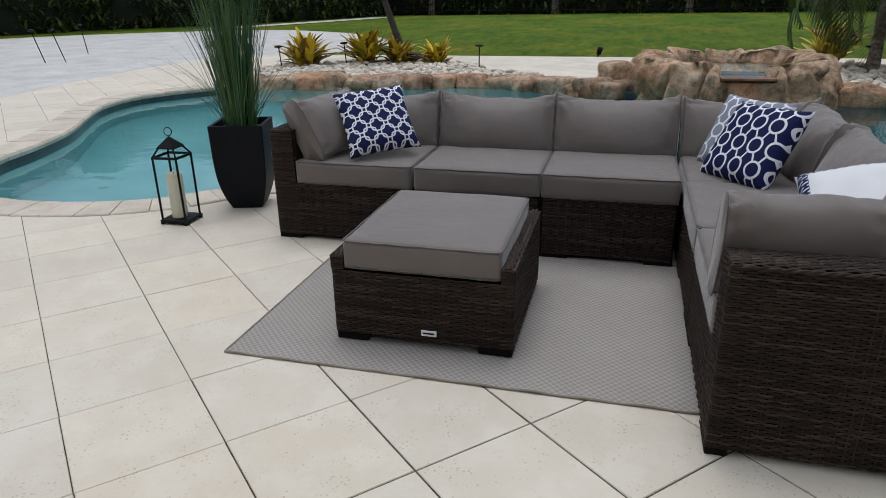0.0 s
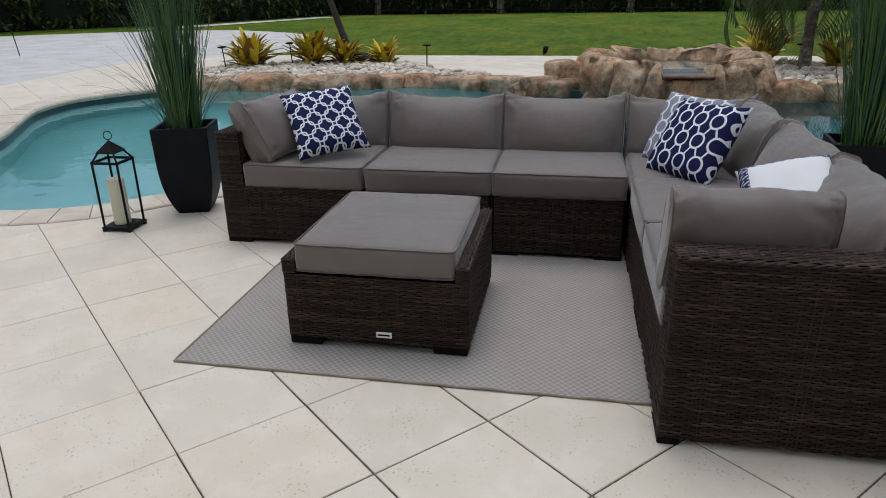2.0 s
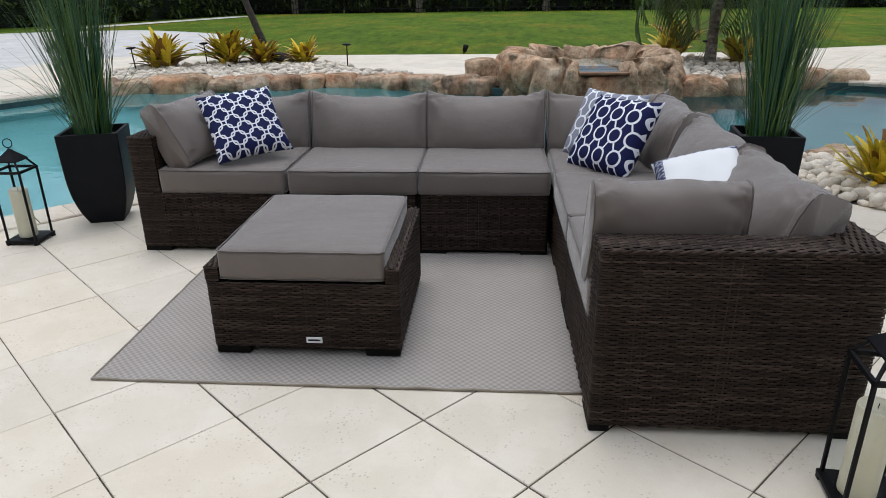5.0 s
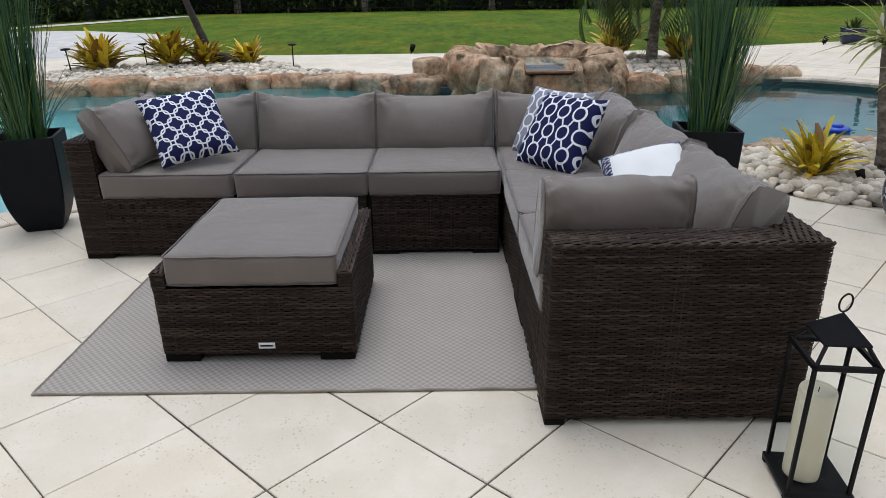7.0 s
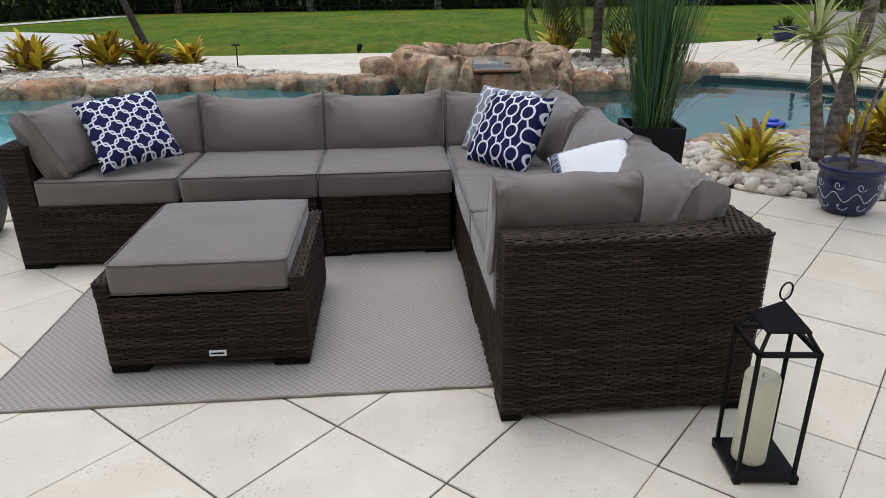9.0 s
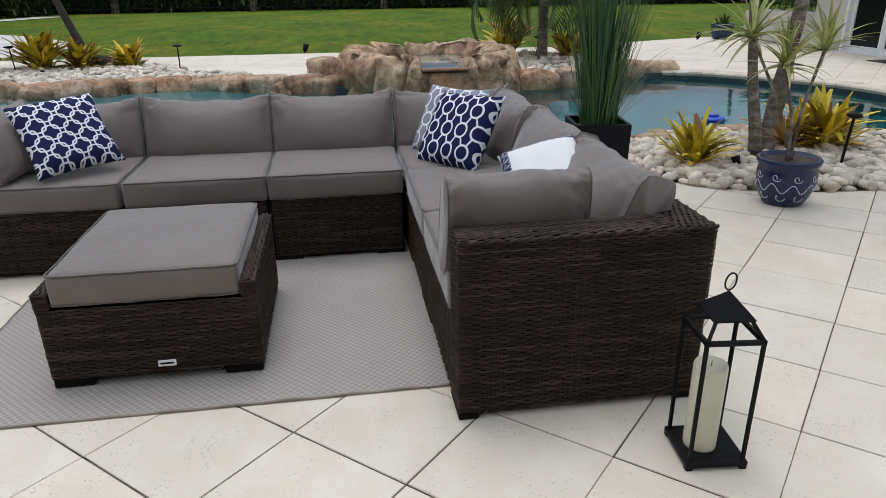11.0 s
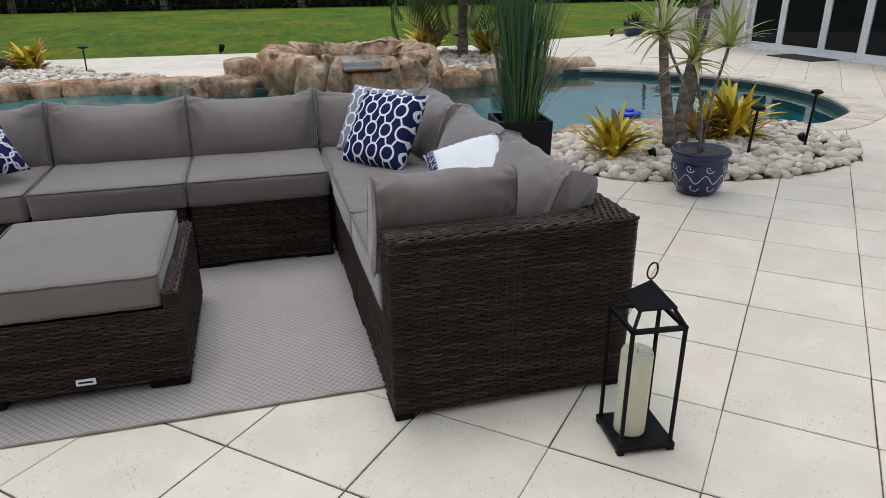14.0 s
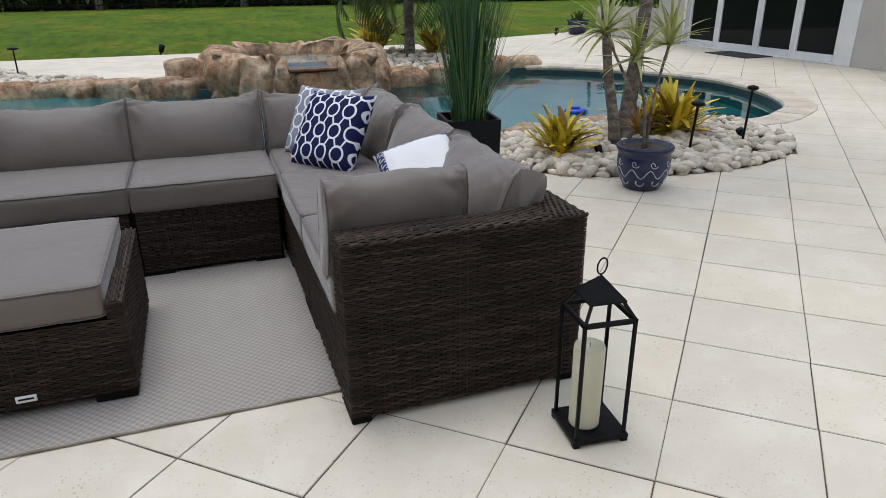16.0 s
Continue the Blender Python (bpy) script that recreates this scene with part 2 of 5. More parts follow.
def smooth_loop(ctrl, step=0.1, closed=True):
    """A Catmull-Rom curve through the control points, cut into even steps."""
    c = [Vector((*q, 0)) if len(q) == 2 else Vector(q) for q in ctrl]
    n, fine = len(c), []
    for i in range(n if closed else n - 1):
        p0, p1, p2, p3 = (c[(i + k) % n] if closed else c[min(max(i + k, 0), n - 1)] for k in (-1, 0, 1, 2))
        for j in range(24):
            t = j / 24
            fine.append(0.5 * (2 * p1 + (p2 - p0) * t + (2 * p0 - 5 * p1 + 4 * p2 - p3) * t * t + (3 * p1 - 3 * p2 + p3 - p0) * t ** 3))
    if not closed:
        fine.append(c[-1])
    run = [0.0]
    loop = fine + ([fine[0]] if closed else [])
    for a, b in zip(loop, loop[1:]):
        run.append(run[-1] + (b - a).length)
    k = max(3, round(run[-1] / step))
    out, j = [], 0
    for i in range(k if closed else k + 1):
        s = run[-1] * i / k
        while j < len(run) - 2 and run[j + 1] < s:
            j += 1
        w = (s - run[j]) / max(1e-9, run[j + 1] - run[j])
        out.append(loop[j].lerp(loop[j + 1], min(1, w)))
    return out


def inside(q, poly):
    x, y, hit = q[0], q[1], False
    for a, b in zip(poly, poly[1:] + poly[:1]):
        if (a[1] > y) != (b[1] > y) and x < (b[0] - a[0]) * (y - a[1]) / (b[1] - a[1]) + a[0]:
            hit = not hit
    return hit


def sheet(bm, outer, z, holes=()):
    """A flat polygon with holes."""
    vs, edges = [], []
    for loop in (outer, *holes):
        o = len(vs)
        vs += [Vector((q[0], q[1])) for q in loop]
        edges += [(o + i, o + (i + 1) % len(loop)) for i in range(len(loop))]
    co, _, faces, *_ = delaunay_2d_cdt(vs, edges, [], 0, 1e-5)
    bv = [bm.verts.new((q.x, q.y, z)) for q in co]
    for f in faces:
        c = sum((co[i] for i in f), Vector((0, 0))) / len(f)
        if inside(c, outer) and not any(inside(c, hl) for hl in holes):
            nf = bm.faces.new([bv[i] for i in f])
            nf.normal_update()
            if nf.normal.z < 0:
                nf.normal_flip()
    for v in [v for v in bv if not v.link_faces]:
        bm.verts.remove(v)
    return bm


def wall_strip(bm, loop, z0, z1):
    a = [bm.verts.new((q[0], q[1], z0)) for q in loop]
    b = [bm.verts.new((q[0], q[1], z1)) for q in loop]
    for i in range(len(loop)):
        j = (i + 1) % len(loop)
        bm.faces.new((a[i], a[j], b[j], b[i]))
    return bm


# ---------------------------------------------------------------- ground, pool, deck
WATER_Z = -0.11
POOL = smooth_loop([(-4.45, 3.77), (-3.94, 3.77), (-3.54, 3.87), (-3.2, 4.06), (-2.85, 4.42), (-2.1, 4.95), (-0.6, 5.3), (1.0, 5.45), (2.4, 5.72), (3.16, 5.92), (3.78, 5.97),
                    (4.72, 5.75), (5.47, 5.6), (6.04, 5.83), (6.54, 6.23), (7.02, 7.21), (7.12, 8.38), (6.49, 9.56), (5.55, 10.5), (4.6, 10.6), (3.6, 10.15), (2.6, 10.1), (1.2, 10.1),
                    (0.0, 10.2), (-0.84, 10.5), (-1.72, 10.9), (-2.65, 11.05), (-3.49, 10.85), (-4.31, 10.55), (-5.37, 10.5), (-6.1, 10.1), (-6.68, 9.31), (-7.03, 8.58),
                    (-6.91, 7.71), (-6.47, 6.9), (-6.03, 6.15), (-5.75, 5.39), (-5.6, 4.8), (-5.2, 4.1)], 0.1)
POOL_XY = [(q.x, q.y) for q in POOL]


def offset_loop(loop, d):
    out = []
    for i, q in enumerate(loop):
        t = (loop[(i + 1) % len(loop)] - loop[i - 1]).normalized()
        out.append(q + Vector((t.y, -t.x, 0)) * d)
    return out


def offset_loop_in(loop):
    return offset_loop(loop, -0.006)


HOLE = [(q.x, q.y) for q in offset_loop(POOL, 0.05)]
ground = solid("ground", sheet(bmesh.new(), [(-600, -60), (600, -60), (600, 900), (-600, 900)], -0.05, [HOLE]), GRASS, "mown green lawn with yellowish patches", "lawn", kind="structure")

TILE = mottled("waterline_tile", (0.018, 0.04, 0.045), (0.045, 0.08, 0.086), 9, 0.3, 50, 0.15, 0.003, "World")
waterline = solid("waterline_tile", wall_strip(bmesh.new(), [(q.x, q.y) for q in offset_loop_in(POOL)], -0.30, -0.03), TILE, "dark blue-green tile band at the waterline", "pool tile", kind="structure")
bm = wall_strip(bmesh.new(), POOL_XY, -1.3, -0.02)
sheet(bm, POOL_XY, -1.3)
pool_shell = solid("pool_basin", bm, PLASTER, "turquoise plaster pool basin, deeper water painted on towards the right", "pool", kind="structure")
water = solid("water", sheet(bmesh.new(), [(q.x, q.y) for q in offset_loop(POOL, 0.02)], WATER_Z), WATER, "calm clear turquoise pool water", "water", kind="structure")

SAND_XY = [(q.x, q.y) for q in smooth_loop([(-8.5, 6.5), (-8.5, 8.0), (-8.8, 9.6), (-9.05, 12), (-8.9, 13.7), (-8.0, 14.9), (-7.0, 16.6), (-6.5, 18.3), (-7.2, 20.5), (-9.5, 23.5), (-12, 25.3), (-14.5, 26.1),
                                            (-19, 24.3), (-22.5, 20.6), (-24, 12), (-18, 5)], 0.3)]
sand = solid("sand_area", sheet(bmesh.new(), SAND_XY, -0.03), SAND, "pale raked sand beside the pool deck", "sand", kind="structure")

# deck: square cream pavers laid on the diagonal
PITCH, PITCH_V, PA = 0.4557, 0.468, radians(46.9)
PU, PV = Vector((math.cos(PA), math.sin(PA), 0)), Vector((-math.sin(PA), math.cos(PA), 0))
P_O = PU * 0.337 + PV * 0.062
DECK_XY = [(-9.0, -5), (-9.02, 6.5), (-9.02, 8.0), (-9.32, 9.6), (-9.57, 12), (-9.42, 13.7), (-8.42, 15.2), (-6.0, 15.3), (0, 15.25), (5, 15.35), (8.5, 16.6), (10.3, 17.2), (10.3, -5)]
BED_L = [(q.x, q.y) for q in smooth_loop([(-6.9, 10.9), (-5.5, 10.8), (-4.3, 10.85), (-3.2, 11.2), (-1.8, 11.2), (-1.3, 11.5), (-2.4, 12.2), (-3.0, 13.2), (-4.6, 13.8), (-6.2, 13.1), (-6.9, 12.3)], 0.25)]
BED_M = [(q.x, q.y) for q in smooth_loop([(2.3, 10.2), (3.5, 10.3), (4.6, 10.8), (5.2, 11.4), (5.0, 13.2), (4.0, 13.9), (2.9, 13.4), (2.4, 11.8)], 0.25)]
BED_R = [(q.x, q.y) for q in smooth_loop([(2.2, 5.5), (2.25, 4.95), (2.42, 4.5), (2.86, 4.2), (3.34, 4.07), (3.85, 4.05), (4.42, 4.17), (4.85, 4.42), (5.05, 4.75), (5.15, 5.2), (5.1, 5.65), (4.5, 5.85), (3.8, 6.0), (2.8, 5.85)], 0.15)]
CURB = offset_loop(POOL, 0.30)
CURB_XY = [(q.x, q.y) for q in CURB]
deck_base = solid("deck_bed", sheet(bmesh.new(), [(x + 0.35 if x < -5 else x, y - 0.3 if y > 12 else y) for x, y in DECK_XY], -0.0035, [[(q.x, q.y) for q in offset_loop(POOL, 0.06)]]), GROUT, "dark sandy joints between the deck pavers", "paving bed", kind="structure")


def clip(poly, a, n):
    """The part of a polygon on the side of the line through a to which n points."""
    out = []
    for p, q in zip(poly, poly[1:] + poly[:1]):
        dp, dq = (p - a).dot(n), (q - a).dot(n)
        if dp >= 0:
            out.append(p)
        if dp * dq < 0:
            out.append(p.lerp(q, dp / (dp - dq)))
    return out


def paver_polys():
    """Outlines of all deck pavers, trimmed along the pool coping and the stone beds."""
    rng = random.Random(5)
    cuts = []
    rim = []
    for (x0, y0), (x1, y1) in zip(DECK_XY, DECK_XY[1:] + DECK_XY[:1]):
        n = max(1, round(math.hypot(x1 - x0, y1 - y0) / 0.1))
        rim += [Vector((x0 + (x1 - x0) * k / n, y0 + (y1 - y0) * k / n, 0)) for k in range(n)]
    for loop in (CURB, [Vector((*q, 0)) for q in BED_R], rim):
        cuts.append((loop, [(q.x, q.y) for q in loop]))
    for i in range(-40, 60):
        for j in range(-60, 50):
            c = P_O + PU * ((i + 0.57) * PITCH - (j + 0.5) * 0.0080) + PV * ((j + 0.55) * PITCH_V - (i + 0.5) * 0.0037)
            if not (inside(c, DECK_XY) or min((q - c).length for q in rim) < PITCH * 0.7):
                continue
            if inside(c, BED_L) or inside(c, BED_M):
                continue
            ang = rng.uniform(-0.002, 0.002)
            u = PU * math.cos(ang) + PV * (math.sin(ang) - 0.0081)
            v = PV * math.cos(ang) - PU * (math.sin(ang) + 0.0171)
            slim = 0.5 if c.x < -1.4 else 1.0
            u0, u1 = (PITCH / 2 - slim * rng.uniform(0.0022, 0.0038) for _ in range(2))
            # the joints across the rows are often nearly closed
            v0, v1 = (PITCH_V / 2 - slim * (rng.uniform(0.0006, 0.0012) if rng.random() < 0.25 else rng.uniform(0.0018, 0.0034)) for _ in range(2))
            poly = [c - u * u0 - v * v0, c + u * u1 - v * v0, c + u * u1 + v * v1, c - u * u0 + v * v1]
            for loop, xy in cuts:
                near = min(range(len(loop)), key=lambda k: (loop[k] - c).length_squared)
                if (loop[near] - c).length < PITCH:
                    t = (loop[(near + 1) % len(loop)] - loop[near - 1]).normalized()
                    poly = clip(poly, loop[near], Vector((t.y, -t.x, 0))) if poly else poly
                elif inside(c, xy) and loop is not rim:
                    poly = []
            if len(poly) > 2:
                yield c, poly, rng.uniform(-0.0012, 0.0012)


def slab(bm, poly, z0, z1, ch=0.003):
    c = sum(poly, Vector()) / len(poly)
    low = [bm.verts.new((q.x, q.y, z0)) for q in poly]
    mid = [bm.verts.new((q.x, q.y, z1 - ch)) for q in poly]
    top = []
    for q in poly:
        d = (c - q).normalized() * ch
        top.append(bm.verts.new((q.x + d.x, q.y + d.y, z1)))
    n = len(poly)
    for i in range(n):
        j = (i + 1) % n
        bm.faces.new((low[i], low[j], mid[j], mid[i]))
        bm.faces.new((mid[i], mid[j], top[j], top[i]))
    bm.faces.new(top)


# ---------------------------------------------------------------- wicker furniture
class Weave:
    """Interlaced flat strands over upright and level faces, gathered in one mesh."""

    def __init__(self, seed):
        self.v, self.f, self.r = [], [], random.Random(seed)

    def strand(self, pts, nrm, wd, width, phase, amp=0.0030, period=0.030, thick=0.003):
        """One strand through even points, waving in and out past the stakes, cut into lengths."""
        n, i = len(pts), 0
        while i < n - 1:
            k = min(n - 1, i + self.r.randint(8, 30))
            if n - 1 - k < 4:
                k = n - 1
            o, jit = len(self.v), self.r.uniform(-0.0012, 0.0012)
            s = 0.0
            for a in range(i, k + 1):
                bend = nrm[max(a - 2, 0)].dot(nrm[min(a + 2, n - 1)])
                w = amp * (0.15 if bend < 0.98 else 1.0) * math.sin(math.pi * (a * self.step) / period + phase) + jit
                for side, lift in ((-0.5, 0.0), (-0.26, thick), (0.26, thick), (0.5, 0.0)):
                    q = pts[a] + wd * (side * width) + nrm[a] * (w + lift)
                    self.v.append(q[:])
            for a in range(k - i):
                for b in range(3):
                    p = o + a * 4 + b
                    self.f.append((p, p + 4, p + 5, p + 1))
            i = k

    step = 0.0088

    def upright(self, path, z0, z1, pitch=0.0092):
        """Strands round an upright face: path is a list of 2D corners, its outside on the right hand."""
        pts = []
        for (x0, y0), (x1, y1) in zip(path, path[1:]):
            m = max(1, round(math.hypot(x1 - x0, y1 - y0) / self.step))
            n = Vector((y1 - y0, x0 - x1, 0)).normalized()
            pts += [(Vector((x0 + (x1 - x0) * t / m, y0 + (y1 - y0) * t / m, 0)), n) for t in range(m)]
        pts.append((Vector((*path[-1], 0)), pts[-1][1]))
        nr = [sum((pts[min(max(i + d, 0), len(pts) - 1)][1] for d in (-1, 0, 1)), Vector()).normalized() for i in range(len(pts))]
        k = 0
        while (k + 0.5) * 0.030 < (len(pts) - 1) * self.step:
            i = min(len(pts) - 1, round((k + 0.5) * 0.030 / self.step))
            q, n = pts[i][0], nr[i]
            t = Vector((-n.y, n.x, 0)) * 0.0034
            o = len(self.v)
            for z in (z0 + 0.002, z1 - 0.002):
                for p in (q - t - n * 0.001, q + n * 0.0022, q + t - n * 0.001):
                    self.v.append((p.x, p.y, z))
            self.f += [(o, o + 1, o + 4, o + 3), (o + 1, o + 2, o + 5, o + 4)]
            k += 1
        rows = round((z1 - z0) / pitch)
        for r in range(rows):
            z = z0 + (r + 0.5) * (z1 - z0) / rows
            self.strand([Vector((q.x, q.y, z + self.r.uniform(-0.0007, 0.0007))) for q, _ in pts], nr, Vector((0, 0, 1)), pitch * 0.92, math.pi * (r % 2))

    def level(self, x0, x1, y0, y1, z, along="x", pitch=0.0105):
        a0, a1, b0, b1 = (x0, x1, y0, y1) if along == "x" else (y0, y1, x0, x1)
        m, rows = max(2, round((a1 - a0) / self.step)), max(1, round((b1 - b0) / pitch))
        for r in range(rows):
            b = b0 + (r + 0.5) * (b1 - b0) / rows
            line = [a0 + (a1 - a0) * t / m for t in range(m + 1)]
            pts = [Vector((a, b, z + 0.002)) if along == "x" else Vector((b, a, z + 0.002)) for a in line]
            drop = [min(1.0, max(0.0, 1 - abs(b - e) / 0.012)) for e in (b0, b1)]
            for q in pts:
                q.z -= 0.006 * max(drop)
            self.strand(pts, [Vector((0, 0, 1))] * len(pts), Vector((0, 1, 0)) if along == "x" else Vector((1, 0, 0)), pitch * 1.12, math.pi * (r % 2), 0.0034)

    def braid(self, path, z, rad=0.0062):
        """A plaited cord along an edge: two strands wound round one another."""
        c = []
        for (x0, y0), (x1, y1) in zip(path, path[1:]):
            m = max(1, round(math.hypot(x1 - x0, y1 - y0) / (self.step * 0.6)))
            c += [Vector((x0 + (x1 - x0) * t / m, y0 + (y1 - y0) * t / m, z)) for t in range(m)]
        c.append(Vector((*path[-1], z)))
        for turn in (0.0, math.pi):
            i = 0
            while i < len(c) - 1:
                k = min(len(c) - 1, i + self.r.randint(14, 40))
                o = len(self.v)
                for a in range(i, k + 1):
                    d = (c[min(a + 1, len(c) - 1)] - c[max(a - 1, 0)]).normalized()
                    up = Vector((0, 0, 1))
                    sd = d.cross(up)
                    ph = a * self.step * 0.6 / 0.006 * 0.55 + turn
                    mid = c[a] + (sd * math.cos(ph) + up * math.sin(ph)) * rad * 0.45
                    for b in range(6):
                        t = b * math.pi / 3
                        self.v.append((mid + (sd * math.cos(t) + up * math.sin(t)) * rad * 0.62)[:])
                for a in range(k - i):
                    for b in range(6):
                        p, q = o + a * 6 + b, o + a * 6 + (b + 1) % 6
                        self.f.append((p, q, q + 6, p + 6))
                i = k

    def mesh(self, name):
        me = bpy.data.meshes.new(name)
        me.from_pydata(self.v, [], self.f)
        me.materials.append(WICKER)
        me.shade_smooth()
        return me

    def attach(self, parent):
        ob = new("wicker_weave", self.mesh("wicker_weave"))
        ob.parent = parent
        tagged(ob, "interlaced dark brown flat wicker strands", kind="stuff")
        return ob


SPREAD = [-1, -0.985, -0.95, -0.88, -0.75, -0.5, -0.25, 0, 0.25, 0.5, 0.75, 0.88, 0.95, 0.985, 1]


def cushion_bm(sx, sy, sz, r=0.022, puff=(0.01, 0.01, 0.018), ear=0.0, wrinkle=0.004, seed=0.0):
    """A boxed cushion, its middle at the origin: rounded edges, swollen faces, uneven cloth."""
    bm = bmesh.new()
    half = Vector((sx / 2, sy / 2, sz / 2))
    n = len(SPREAD)
    for ax in range(3):
        for sg in (-1, 1):
            g = []
            for i in range(n):
                for j in range(n):
                    p = Vector((0, 0, 0))
                    p[ax], p[(ax + 1) % 3], p[(ax + 2) % 3] = sg, SPREAD[i], SPREAD[j]
                    g.append(bm.verts.new(p))
            for i in range(n - 1):
                for j in range(n - 1):
                    f = (g[i * n + j], g[(i + 1) * n + j], g[(i + 1) * n + j + 1], g[i * n + j + 1])
                    bm.faces.new(f if sg > 0 else f[::-1])
    bmesh.ops.remove_doubles(bm, verts=bm.verts, dist=1e-4)
    for v in bm.verts:
        p = v.co.copy()
        full = Vector((p.x * half.x, p.y * half.y, p.z * half.z))
        core = Vector([max(-half[k] + r, min(half[k] - r, full[k])) for k in range(3)])
        d = full - core
        q = core + (d.normalized() * r if d.length > 1e-6 else d)
        for k in range(3):
            a, b = p[(k + 1) % 3], p[(k + 2) % 3]
            if abs(p[k]) > 0.999:
                q[k] += math.copysign(puff[k] * (1 - a * a) ** 0.7 * (1 - b * b) ** 0.7, p[k])
        if ear:
            q.z += ear * (p.x * p.x - 0.35) * max(0, p.z)
        nz = noise.noise(Vector((q.x * 5 + seed, q.y * 5, q.z * 5))) + 0.5 * noise.noise(Vector((q.x * 13, q.y * 13 + seed, q.z * 13)))
        v.co = q + p.normalized() * nz * wrinkle
    return bm


def piping_bm(sx, sy, z, r=0.022, rad=0.0034, plane="xy", off=0.0):
    """A cord round the edge of a cushion face."""
    a, b, loop = sx / 2 - r, sy / 2 - r, []
    for cx, cy, t0 in ((a, b, 0), (-a, b, 90), (-a, -b, 180), (a, -b, 270)):
        for k in range(5):
            t = radians(t0 + k * 22.5)
            loop.append((cx + (r * 0.9 + rad * 0.3) * math.cos(t), cy + (r * 0.9 + rad * 0.3) * math.sin(t)))
    fine = []
    for i, q in enumerate(loop):
        w = loop[(i + 1) % len(loop)]
        m = max(1, int(math.hypot(w[0] - q[0], w[1] - q[1]) / 0.06))
        fine += [(q[0] + (w[0] - q[0]) * k / m, q[1] + (w[1] - q[1]) * k / m) for k in range(m)]
    pts = [(x, y, z + 0.0015 * math.sin(40 * x + 31 * y)) if plane == "xy" else (x, z, y) for x, y in fine]
    return tube(bmesh.new(), pts, rad, 6, True)


def add_cushion(name, parent, sx, sy, sz, m, face="z", label="", puff=(0.01, 0.01, 0.018), ear=0.0, wrinkle=0.004, seed=0.0, r=0.022):
    c = part(name, cushion_bm(sx, sy, sz, r, puff, ear, wrinkle, seed), TAUPE, parent, label, True, m)
    if face == "z":
        for s in (1, -1):
            part("piping", piping_bm(sx, sy, s * (sz / 2 - 0.006), r), PIPING, c, "taupe piped cushion seam, darkened as its shadow line", True)
    else:
        for s in (-1, 1):
            part("piping", piping_bm(sx, sz, s * (sy / 2 - 0.008), r, plane="xz"), PIPING, c, "taupe piped cushion seam, darkened as its shadow line", True)
    return c


ARM_Z, SEAT_Z, DEPTH, ARM_W, MOD = 0.655, 0.345, 0.86, 0.145, 0.715


